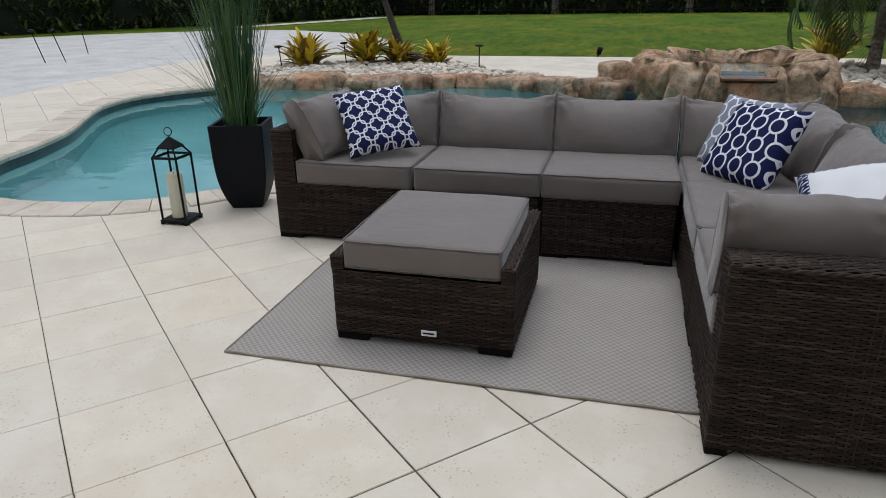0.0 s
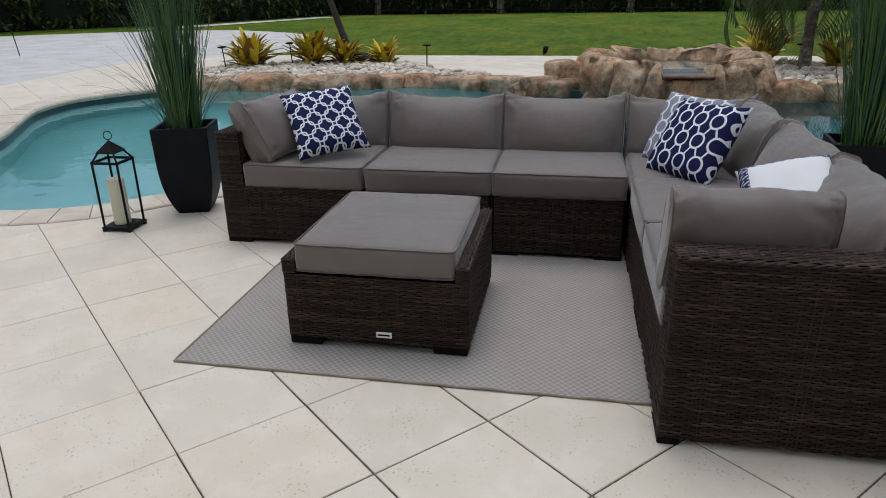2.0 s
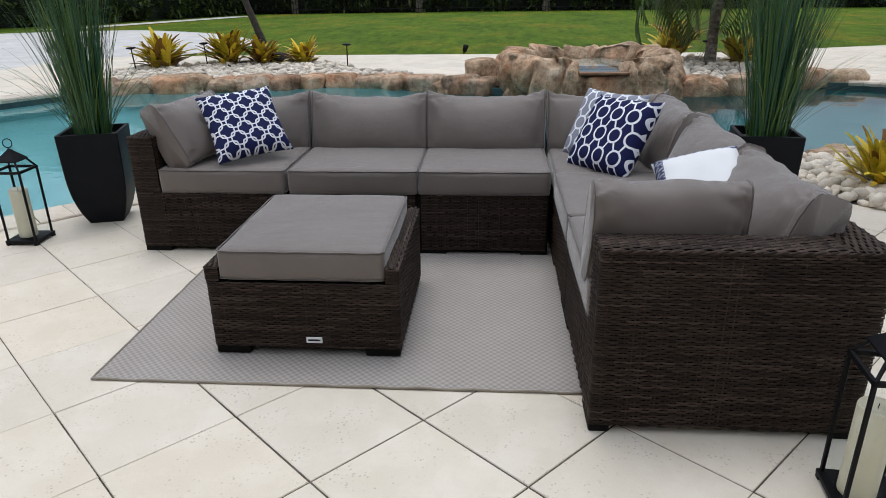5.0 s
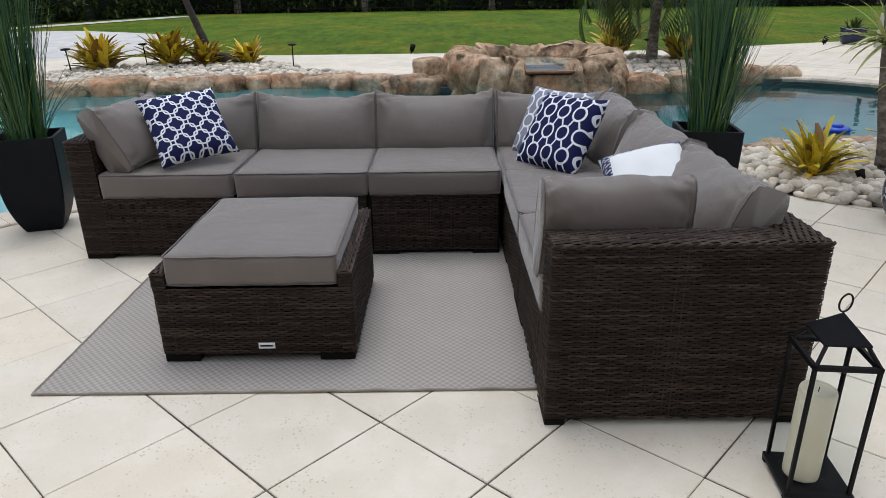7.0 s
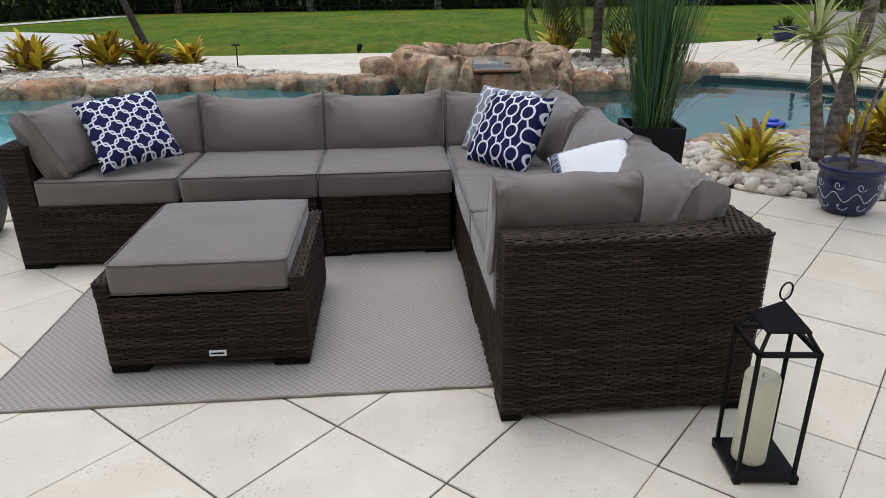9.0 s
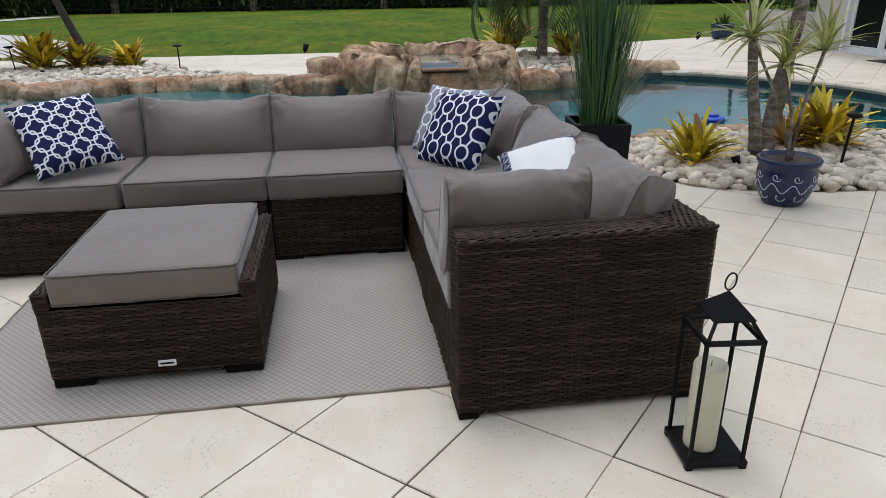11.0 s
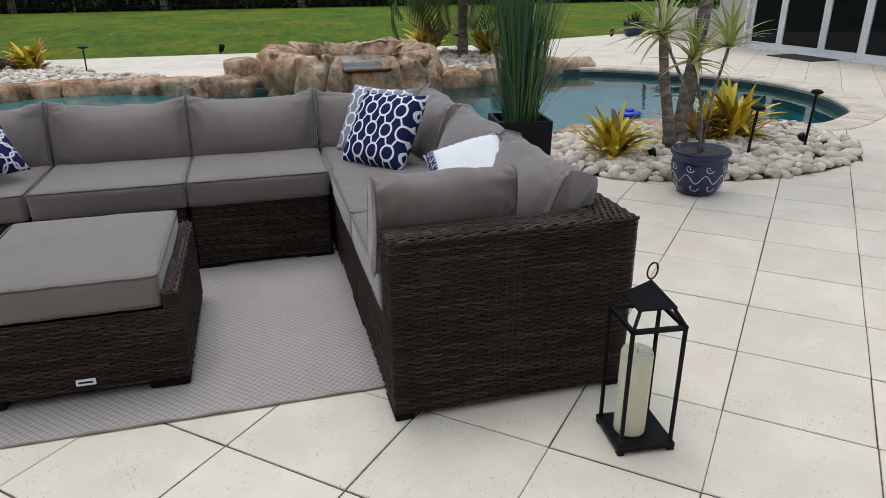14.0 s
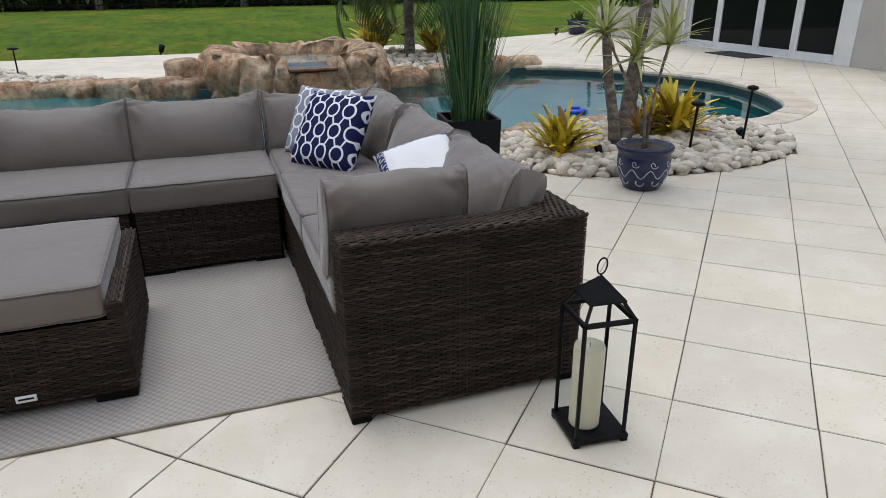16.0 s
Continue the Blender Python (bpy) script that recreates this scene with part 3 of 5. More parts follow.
def sofa_unit(m, label, arm="", corner=False, seed=1, foot_z=0.028):
    """One sectional unit: local x along the seat, y from the front to the back."""
    s = thing("sofa_unit", label, "sofa", m, "sectional sofa units round the rug")
    w = MOD + (ARM_W if arm else 0) if not corner else DEPTH
    xl = ARM_W if arm == "left" else 0.0
    xr = w - (ARM_W if arm == "right" else 0.0)
    g = 0.004
    bt = 0.13
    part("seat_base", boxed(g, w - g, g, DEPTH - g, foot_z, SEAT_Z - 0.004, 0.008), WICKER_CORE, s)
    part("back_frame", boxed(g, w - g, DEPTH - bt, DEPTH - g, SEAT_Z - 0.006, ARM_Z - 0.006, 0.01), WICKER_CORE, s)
    wv = Weave(seed)
    e = 0.012
    wv.upright([(g + e, g), (w - g - e, g)], foot_z, SEAT_Z)
    wv.level(g, w - g, DEPTH - bt, DEPTH, ARM_Z, "x")
    wv.upright([(w - g - e, DEPTH - g), (g + e, DEPTH - g)], foot_z, ARM_Z)
    wv.upright([(w - g, DEPTH - bt), (g, DEPTH - bt)][::-1], SEAT_Z + 0.12, ARM_Z)
    if arm:
        a0, a1 = (0, ARM_W) if arm == "left" else (w - ARM_W, w)
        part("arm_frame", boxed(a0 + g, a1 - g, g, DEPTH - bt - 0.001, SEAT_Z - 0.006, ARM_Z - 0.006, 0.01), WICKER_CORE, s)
        side = [(a0 + e, DEPTH), (a0 + e * 0.3, DEPTH - e * 0.3), (a0, DEPTH - e), (a0, e), (a0 + e * 0.3, e * 0.3), (a0 + e, 0), (a1, 0)] if arm == "left" else [(a0, 0), (a1 - e, 0), (a1 - e * 0.3, e * 0.3), (a1, e), (a1, DEPTH - e), (a1 - e * 0.3, DEPTH - e * 0.3), (a1 - e, DEPTH)]
        wv.upright(side, foot_z, ARM_Z - 0.004)
        rim_path = side[:-1] + [(a1 - 0.004, 0.0)] if arm == "left" else [(a0 + 0.004, 0.0)] + side[1:]
        wv.braid(rim_path, ARM_Z - 0.002)
        inner = [(a1, 0), (a1, DEPTH - bt)] if arm == "left" else [(a0, DEPTH - bt), (a0, 0)]
        wv.upright(inner, SEAT_Z, ARM_Z)
        wv.level(a0, a1, 0.0, DEPTH - bt, ARM_Z, "y")
    if corner:
        part("back_frame", boxed(w - bt, w - g, g, DEPTH - bt - 0.002, SEAT_Z - 0.006, ARM_Z - 0.006, 0.01), WICKER_CORE, s)
        wv.level(w - bt, w, 0.0, DEPTH - bt, ARM_Z, "y")
        wv.upright([(w, 0.0), (w, DEPTH)], foot_z, ARM_Z)
    if arm == "":
        wv.upright([(0.002, DEPTH), (0.002, 0)], foot_z, SEAT_Z)
    wv.attach(s)
    for x in (0.002, w - 0.152):
        for y in (0.0, DEPTH - 0.072):
            part("foot", boxed(x, x + 0.15, y, y + 0.07, 0.0, foot_z, 0.005), FOOT, s, "low black plastic foot")
    rng = random.Random(seed)
    sw = xr - xl - (bt if corner else 0)
    if corner:
        sw = w - bt
    sd = DEPTH - bt
    add_cushion("seat_cushion", s, sw - 0.008, sd, 0.135, pose(xl + sw / 2, sd / 2 - 0.006, SEAT_Z + 0.0685), "z", seed=seed * 3.1)
    return s, xl, sw


def roll_bm(width, thick, height, seed, ear=0.03, taper=0.12, sq=0.42, ends=0.66):
    """A soft back cushion: a rounded cross-section run along x, drawn-in gussets and pointed corners at both ends."""
    bm = bmesh.new()
    half = [0.0, 0.1, 0.2, 0.3, 0.4, 0.5, 0.59, 0.67, 0.74, 0.80, 0.85, 0.89, 0.92, 0.945, 0.965, 0.98, 0.992, 1.0]
    xs = [-q for q in half[:0:-1]] + half
    n = 48
    rings, seams = [], []
    for x in xs:
        ring, ax = [], abs(x)
        swell = ends + (1 - ends) * (1 - ax ** 4) ** 0.5
        for k in range(n):
            t = 2 * math.pi * k / n
            c, s_ = math.cos(t), math.sin(t)
            y = math.copysign(abs(c) ** sq, c) * thick / 2 * swell
            z = math.copysign(abs(s_) ** sq, s_) * height / 2
            zz = z / (height / 2)
            up = max(0, zz)
            if c < 0:
                y -= 0.085 * (1 - ax ** 2.4) * max(0, 1 - ((zz + 0.25) / 1.2) ** 2)
            z -= 0.010 * (1 - x * x) * up
            y *= 1 - taper * up ** 2
            z += ear * (ax ** 4 - 0.25) * up
            q = Vector((x * width / 2 * (1 - 0.007 * ax ** 6 * (1 - zz * zz)), y, z))
            fold = noise.noise(Vector((q.x * 4 + seed, y * 4, z * 4))) * 0.014 + noise.noise(Vector((q.x * 11, y * 11 + seed, z * 9))) * 0.005
            # creases fan out from the drawn-in ends and fade towards the middle
            fan = noise.noise(Vector((x * 2.2 + seed, zz * (3.0 + 6.0 * ax), 2.0 + seed)))
            crease = -0.030 * max(0.0, 0.20 - abs(fan)) / 0.20 * ax ** 3 * (1 - ax ** 10)
            tuck = -0.005 * max(0.0, 0.25 - abs(noise.noise(Vector((q.x * 16 + seed, 7.0, seed))))) / 0.25 * up ** 4
            q += Vector((0, c, s_)) * (fold * (1 - ax ** 20) + crease + tuck)
            ring.append(bm.verts.new(q))
        rings.append(ring)
        if ax == 0.98:
            seams.append([v.co.copy() for v in ring])
    for a, b in zip(rings, rings[1:]):
        for k in range(n):
            bm.faces.new((a[k], a[(k + 1) % n], b[(k + 1) % n], b[k]))
    for ring, flip in ((rings[0], True), (rings[-1], False)):
        mid = bm.verts.new(sum((v.co for v in ring), Vector()) / n + Vector((0.004 if flip else -0.004, 0, 0)))
        for k in range(n):
            f = (ring[k], ring[(k + 1) % n], mid)
            bm.faces.new(f[::-1] if flip else f)
    bmesh.ops.recalc_face_normals(bm, faces=bm.faces)
    return bm, seams


def back_cushion(s, m, width, seed, height=0.375, thick=0.165, name="back_cushion", ear=0.03, sq=0.42, ends=0.66):
    bm, seams = roll_bm(width, thick, height, seed, ear, 0.12, sq, ends)
    c = part(name, bm, TAUPE, s, "", True, m)
    for loop in seams:
        part("piping", tube(bmesh.new(), [q + Vector((math.copysign(0.001, q.x), 0, 0)) for q in loop], 0.0032, 6, True), PIPING, c, "taupe piped cushion seam, darkened as its shadow line", True)
    return c


SX0, SY0 = -1.985, 3.462
RX0, RY0 = 0.335, 3.47
unit_label = "dark wicker sofa unit, taupe cushions"
units = []
BK = DEPTH - 0.13 - 0.075
s1, xl, sw = sofa_unit(pose(SX0, SY0, 0), "end " + unit_label + ", on the stone deck", "left", seed=11)
back_cushion(s1, pose(xl + sw / 2, BK, 0.604, -14), sw - 0.006, 1.0)
back_cushion(s1, pose(xl + 0.10, 0.32, 0.640, -27, 0, 80), 0.58, 2.0, thick=0.18, name="side_cushion", ear=0.006, sq=0.32)
x = SX0 + MOD + ARM_W + 0.01
for k in range(2):
    s2, xl, sw = sofa_unit(pose(x, SY0, 0), "armless " + unit_label + (", on the deck" if k == 0 else ", behind the rug"), seed=12 + k)
    back_cushion(s2, pose(xl + sw / 2, BK, 0.604, -14), sw + 0.006, 3.0 + k)
    x += MOD
s3, xl, sw = sofa_unit(pose(RX0, SY0, 0), "corner " + unit_label + ", joining two rows", corner=True, seed=15)
back_cushion(s3, pose(0.352, BK, 0.604, -14), 0.715, 5.0)
back_cushion(s3, pose(BK - 0.01, 0.28, 0.61, -14, 0, -90), 0.66, 6.0, ear=0.0, ends=0.9)
s4, xl, sw = sofa_unit(pose(RX0, RY0, 0, 0, 0, -90), "armless " + unit_label + ", beside the rug", seed=16)
back_cushion(s4, pose(xl + sw / 2, BK + 0.02, 0.605, -17), sw + 0.016, 7.0, thick=0.15, ear=0.0, ends=0.92)
s5, xl, sw = sofa_unit(pose(RX0, RY0 - MOD, 0, 0, 0, -90), "end " + unit_label + ", beside a lantern", "right", seed=17)
back_cushion(s5, pose(xl + sw / 2 - 0.01, BK + 0.02, 0.60, -18), sw - 0.01, 8.0, thick=0.16, ear=0.0, sq=0.36, ends=0.9)
back_cushion(s5, pose(xl + sw - 0.095, 0.235, 0.632, -12, 0, -88), 0.50, 9.0, thick=0.19, name="side_cushion", ear=0.004, sq=0.72)

# ottoman on the rug
OX, OY, OW, OD = -1.118, 2.328, 0.765, 0.765
ott = thing("ottoman", "square dark wicker ottoman with a taupe cushion, on the rug", "ottoman", pose(OX, OY, 0.010))
OZ = 0.32
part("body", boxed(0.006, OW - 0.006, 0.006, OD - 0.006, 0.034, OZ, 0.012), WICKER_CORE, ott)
wv = Weave(31)
e = 0.014
wv.upright([(0, OD / 2), (0, e), (e * 0.3, e * 0.3), (e, 0), (OW - e, 0), (OW - e * 0.3, e * 0.3), (OW, e), (OW, OD - e), (OW - e * 0.3, OD - e * 0.3), (OW - e, OD), (e, OD), (e * 0.3, OD - e * 0.3), (0, OD - e), (0, OD / 2)], 0.034, OZ)
for x0 in (0.0, OW - 0.05):
    part("side_rail", boxed(x0 + 0.004, x0 + 0.046, 0.006, OD - 0.006, OZ - 0.004, OZ + 0.055, 0.008), WICKER_CORE, ott)
    wv.upright([(x0, OD), (x0, 0.004), (x0 + 0.05, 0.004), (x0 + 0.05, OD), (x0, OD)], OZ, OZ + 0.06)
    wv.level(x0, x0 + 0.05, 0.0, OD, OZ + 0.062, "y")
    wv.braid([(x0 + 0.001, OD), (x0 + 0.001, 0.002), (x0 + 0.049, 0.002), (x0 + 0.049, OD)], OZ + 0.059, 0.0055)
wv.attach(ott)
for x0 in (0.004, OW - 0.144):
    for y0 in (0.002, OD - 0.072):
        part("foot", boxed(x0, x0 + 0.14, y0, y0 + 0.07, 0.0, 0.036, 0.005), FOOT, ott, "low black plastic foot")
add_cushion("seat_cushion", ott, OW - 0.105, OD - 0.01, 0.125, pose(OW / 2, OD / 2 - 0.005, OZ + 0.07), "z", seed=40.0, puff=(0.004, 0.006, 0.012))

# rug
def rug_bm(x0, x1, y0, y1):
    bm = bmesh.new()
    n, m = 60, 50
    g = [[bm.verts.new((x0 + (x1 - x0) * i / n, y0 + (y1 - y0) * j / m, 0.007 + 0.0025 * noise.noise(Vector((i * 0.35, j * 0.35, 3))) + (0.002 * math.sin(i * 1.1) if j == 0 else 0))) for j in range(m + 1)] for i in range(n + 1)]
    for i in range(n):
        for j in range(m):
            bm.faces.new((g[i][j], g[i + 1][j], g[i + 1][j + 1], g[i][j + 1]))
    edge = [g[i][0] for i in range(n + 1)] + [g[n][j] for j in range(1, m + 1)] + [g[i][m] for i in range(n - 1, -1, -1)] + [g[0][j] for j in range(m - 1, 0, -1)]
    low = [bm.verts.new((v.co.x, v.co.y, 0.0005)) for v in edge]
    for i in range(len(edge)):
        j = (i + 1) % len(edge)
        bm.faces.new((low[i], low[j], edge[j], edge[i]))
    return bm, [v.co.copy() for v in edge]


bm, rim = rug_bm(-1.53, 0.62, 2.115, 3.60)
rug = thing("area_rug", "flat-woven taupe outdoor rug under the ottoman and sofa", "rug")
part("woven_top", bm, RUG, rug)
part("binding", tube(bmesh.new(), [q + Vector((0, 0, -0.001)) for q in rim], 0.006, 6, True), RUG_EDGE, rug, "narrow beige bound edge", True)

# ---------------------------------------------------------------- further materials


def rock_material(name, dark, mid, light, rust):
    m = Mat(name, 0.85, 0, 0.25)
    v = m.coord("World")
    f = m.noise(v, 2.3, 7, 0.65)
    c = m.ramp(f, (0.32, dark), (0.5, mid), (0.68, light))
    r = m.ramp(m.noise(m.coord("World", (1, 1, 0.5)), 1.6, 4), (0.5, (0, 0, 0)), (0.66, (1, 1, 1)))
    c = m.mix(m.math("MULTIPLY", r, 0.6), c, rust)
    streak = m.ramp(m.noise(m.coord("World", (6, 6, 0.9)), 1.5, 4), (0.45, (0.55, 0.52, 0.5)), (0.6, (1.05, 1.05, 1.05)))
    c = m.mix(0.35, c, streak, "MULTIPLY")
    pock = m.ramp(m.noise(v, 7, 6, 0.8), (0.40, (0.42, 0.38, 0.35)), (0.54, (1.08, 1.06, 1.04)))
    c = m.mix(0.75, c, pock, "MULTIPLY")
    tone = m.ramp(m.random(), (0.0, (0.75, 0.75, 0.78)), (1.0, (1.15, 1.08, 1.0)))
    c = m.mix(0.8, c, tone, "MULTIPLY")
    fine = m.noise(v, 26, 6, 0.75)
    m.color(c).bump(m.math("MULTIPLY_ADD", f, 1.5, fine), 0.9, 0.05)
    return m.m


def leaf_material(name, a, b, tip=None, rough=0.45):
    m = Mat(name, rough, 0, 0.35)
    c = m.ramp(m.random(True), (0.0, a), (1.0, b))
    v = m.coord("Object")
    c = m.mix(0.35, c, m.ramp(m.noise(v, 30, 4), (0.3, (0.55, 0.55, 0.5)), (0.7, (1.3, 1.3, 1.2))), "MULTIPLY")
    m.color(c)
    m.b.inputs["Subsurface Weight"].default_value = 0.0
    return m.m


def turned(m, k):
    """Cloth coordinates turned by 45 degrees."""
    mp = m.n.new("ShaderNodeMapping")
    mp.inputs["Rotation"].default_value = (0, 0, radians(45))
    mp.inputs["Scale"].default_value = (k, k, 1)
    m.l.new(m.co.outputs["Object"], mp.inputs["Vector"])
    return mp.outputs["Vector"]


def pattern_chain():
    """Interlocking white rings on navy cloth."""
    m = Mat("navy_chain_print", 0.85, 0, 0.2)
    sep = m.n.new("ShaderNodeSeparateXYZ")
    m.l.new(turned(m, 1 / 0.073), sep.inputs[0])
    wob = m.math("ADD", sep.outputs["X"], 0.15)
    u = m.math("SUBTRACT", m.math("FRACT", wob), 0.5)
    w = m.math("SUBTRACT", m.math("FRACT", m.math("ADD", sep.outputs["Y"], 0.3)), 0.5)
    au, aw = m.math("ABSOLUTE", u), m.math("ABSOLUTE", w)
    iu, iw = m.math("SUBTRACT", 1.0, au), m.math("SUBTRACT", 1.0, aw)

    def dist(a, b):
        return m.math("POWER", m.math("ADD", m.math("POWER", m.math("ABSOLUTE", a), 1.55), m.math("POWER", m.math("ABSOLUTE", b), 1.55)), 1 / 1.55)
    hit = None
    for a, b in ((u, w), (iu, w), (u, iw)):
        k = m.math("LESS_THAN", m.math("ABSOLUTE", m.math("SUBTRACT", dist(a, b), 0.600)), 0.060)
        hit = k if hit is None else m.math("MAXIMUM", hit, k)
    cloth = m.noise(m.coord("Object"), 700, 2)
    navy = m.ramp(cloth, (0.3, (0.008, 0.011, 0.055)), (0.7, (0.016, 0.021, 0.085)))
    m.color(m.mix(hit, navy, (0.74, 0.75, 0.78))).bump(cloth, 0.25, 0.002)
    return m.m


def pattern_ogee(name, ground_a, ground_b):
    """Rings linked by waving white lines."""
    m = Mat(name, 0.85, 0, 0.2)
    sep = m.n.new("ShaderNodeSeparateXYZ")
    m.l.new(m.coord("Object", (1 / 0.102, 1 / 0.235, 1)), sep.inputs[0])
    x, y = sep.outputs["X"], sep.outputs["Y"]
    hit = None
    for dx, dy in ((0.0, 0.0), (0.5, 0.5)):
        u = m.math("SUBTRACT", m.math("FRACT", m.math("ADD", x, dx + 0.2)), 0.5)
        w = m.math("SUBTRACT", m.math("FRACT", m.math("ADD", y, dy + 0.1)), 0.5)
        d = m.math("SQRT", m.math("ADD", m.math("MULTIPLY", u, u), m.math("MULTIPLY", m.math("MULTIPLY", w, w), 4.4)))
        ring = m.math("LESS_THAN", m.math("ABSOLUTE", m.math("SUBTRACT", d, 0.350)), 0.052)
        hit = ring if hit is None else m.math("MAXIMUM", hit, ring)
        aw, au = m.math("ABSOLUTE", w), m.math("ABSOLUTE", u)
        line = m.math("LESS_THAN", m.math("ABSOLUTE", m.math("SUBTRACT", aw, au)), 0.050)
        line = m.math("MULTIPLY", line, m.math("GREATER_THAN", d, 0.34))
        hit = m.math("MAXIMUM", hit, m.math("MULTIPLY", line, m.math("LESS_THAN", au, 0.26)))
    cloth = m.noise(m.coord("Object"), 700, 2)
    base = m.ramp(cloth, (0.3, ground_a), (0.7, ground_b))
    m.color(m.mix(hit, base, (0.74, 0.75, 0.78))).bump(cloth, 0.25, 0.002)
    return m.m


def pattern_border():
    """White cloth with a band of navy key pattern."""
    m = Mat("white_cloth_navy_border", 0.85, 0, 0.2)
    sep = m.n.new("ShaderNodeSeparateXYZ")
    m.l.new(m.coord("Object"), sep.inputs[0])
    x, y = sep.outputs["X"], sep.outputs["Y"]
    band = m.math("LESS_THAN", m.math("ABSOLUTE", m.math("SUBTRACT", m.math("MAXIMUM", m.math("MULTIPLY", x, -1.0), y), 0.148)), 0.019)
    br = m.n.new("ShaderNodeTexBrick")
    br.inputs["Scale"].default_value = 14
    br.inputs["Mortar Size"].default_value = 0.085
    br.inputs["Color1"].default_value = br.inputs["Color2"].default_value = (1, 1, 1, 1)
    br.inputs["Mortar"].default_value = (0, 0, 0, 1)
    m.l.new(m.coord("Object", (1, 1, 1)), br.inputs["Vector"])
    cloth = m.noise(m.coord("Object"), 600, 2)
    white = m.ramp(cloth, (0.3, (0.66, 0.66, 0.66)), (0.7, (0.76, 0.76, 0.76)))
    key = m.mix(br.outputs["Color"], (0.02, 0.03, 0.10), (0.75, 0.75, 0.75))
    m.color(m.mix(band, white, key)).bump(cloth, 0.25, 0.002)
    return m.m


def bark_material():
    m = Mat("grey_palm_bark", 0.9, 0, 0.2)
    v = m.coord("Object")
    ring = m.noise(m.coord("Object", (2.5, 2.5, 9)), 1.6, 5)
    spots = m.noise(v, 14, 6, 0.7)
    c = m.ramp(m.mix(0.5, ring, spots), (0.36, (0.042, 0.032, 0.024)), (0.5, (0.14, 0.116, 0.094)), (0.64, (0.33, 0.30, 0.265)))
    m.color(c).bump(m.mix(0.5, ring, spots), 0.7, 0.012)
    return m.m


ROCK = rock_material("brown_pool_rock", (0.22, 0.150, 0.098), (0.60, 0.45, 0.31), (0.82, 0.70, 0.55), (0.72, 0.36, 0.19))
STONE = mottled("white_river_pebble", (0.50, 0.43, 0.335), (0.75, 0.68, 0.57), 12, 0.7, 70, 0.2, 0.003, rnd=0.28)
STONE_STUFF = mottled("white_river_pebble_far", (0.50, 0.43, 0.335), (0.75, 0.68, 0.57), 12, 0.7, 70, 0.2, 0.003, island=0.28)
SOIL = mottled("dark_soil", (0.05, 0.038, 0.028), (0.12, 0.10, 0.08), 8, 0.95, 60, 0.5, 0.01)
BLACK = mottled("black_painted_metal", (0.004, 0.004, 0.005), (0.008, 0.008, 0.009), 12, 0.5, 90, 0.1, 0.001, spec=0.15)
PLANTER = mottled("matte_black_planter", (0.004, 0.005, 0.007), (0.008, 0.009, 0.012), 6, 0.55, 120, 0.12, 0.001, spec=0.15)
WAX = mottled("ivory_candle_wax", (0.60, 0.54, 0.38), (0.68, 0.63, 0.48), 8, 0.5, 40, 0.05, 0.001)
GLASS = glass_material()
BLUE = mottled("cobalt_glaze", (0.006, 0.011, 0.048), (0.013, 0.021, 0.08), 9, 0.25, 60, 0.1, 0.001)
BLUE_WHITE = mottled("white_slip_scroll", (0.42, 0.44, 0.50), (0.58, 0.60, 0.64), 30, 0.4)
BLADE = leaf_material("green_grass_blade", (0.026, 0.08, 0.02), (0.125, 0.205, 0.045))
BLADE_BLUE = leaf_material("blue_green_grass_blade", (0.018, 0.075, 0.045), (0.07, 0.16, 0.085))
CROTON = leaf_material("yellow_green_leaf", (0.40, 0.35, 0.022), (0.86, 0.62, 0.045))
CROTON_RED = leaf_material("bronze_leaf", (0.16, 0.075, 0.02), (0.34, 0.20, 0.03))
VARIEGATED = leaf_material("cream_edged_leaf", (0.22, 0.28, 0.06), (0.58, 0.57, 0.27))
FROND = leaf_material("palm_leaflet", (0.030, 0.075, 0.012), (0.11, 0.16, 0.03))
HEDGE = leaf_material("dark_hedge_leaf", (0.015, 0.03, 0.008), (0.10, 0.14, 0.03), rough=0.6)
# near-black colour standing in for shade inside hedges and behind the doors
SHADE_BLACK = mottled("near_black_shade", (0.008, 0.012, 0.006), (0.015, 0.02, 0.010), 2, 0.95)
BARK = bark_material()
DARK_BARK = mottled("dark_trunk_bark", (0.028, 0.023, 0.018), (0.075, 0.062, 0.05), 9, 0.9, 50, 0.6, 0.01)
STUCCO = mottled("pale_stucco", (0.46, 0.44, 0.40), (0.55, 0.53, 0.49), 1.5, 0.9, 120, 0.3, 0.003, "World")
WHITE = mottled("white_door_frame", (0.72, 0.73, 0.73), (0.80, 0.80, 0.80), 4, 0.4)
DOOR_GLASS = mottled("dark_reflective_glass", (0.006, 0.008, 0.009), (0.010, 0.012, 0.013), 1, 0.04, spec=0.10, bump=0.0)
MAT_BLACK = mottled("black_rubber_mat", (0.02, 0.02, 0.02), (0.04, 0.04, 0.038), 20, 0.9)
FLOAT_BLUE = mottled("blue_plastic", (0.01, 0.05, 0.42), (0.015, 0.07, 0.5), 10, 0.35)
SPILL = mottled("wet_brown_slab", (0.14, 0.075, 0.045), (0.34, 0.20, 0.125), 6, 0.85, spec=0.2)
PALE_PATH = mottled("pale_concrete_walk", (0.52, 0.49, 0.44), (0.64, 0.61, 0.56), 1, 0.9, 30, 0.3, 0.01, "World")

# ---------------------------------------------------------------- pool coping and rock edge


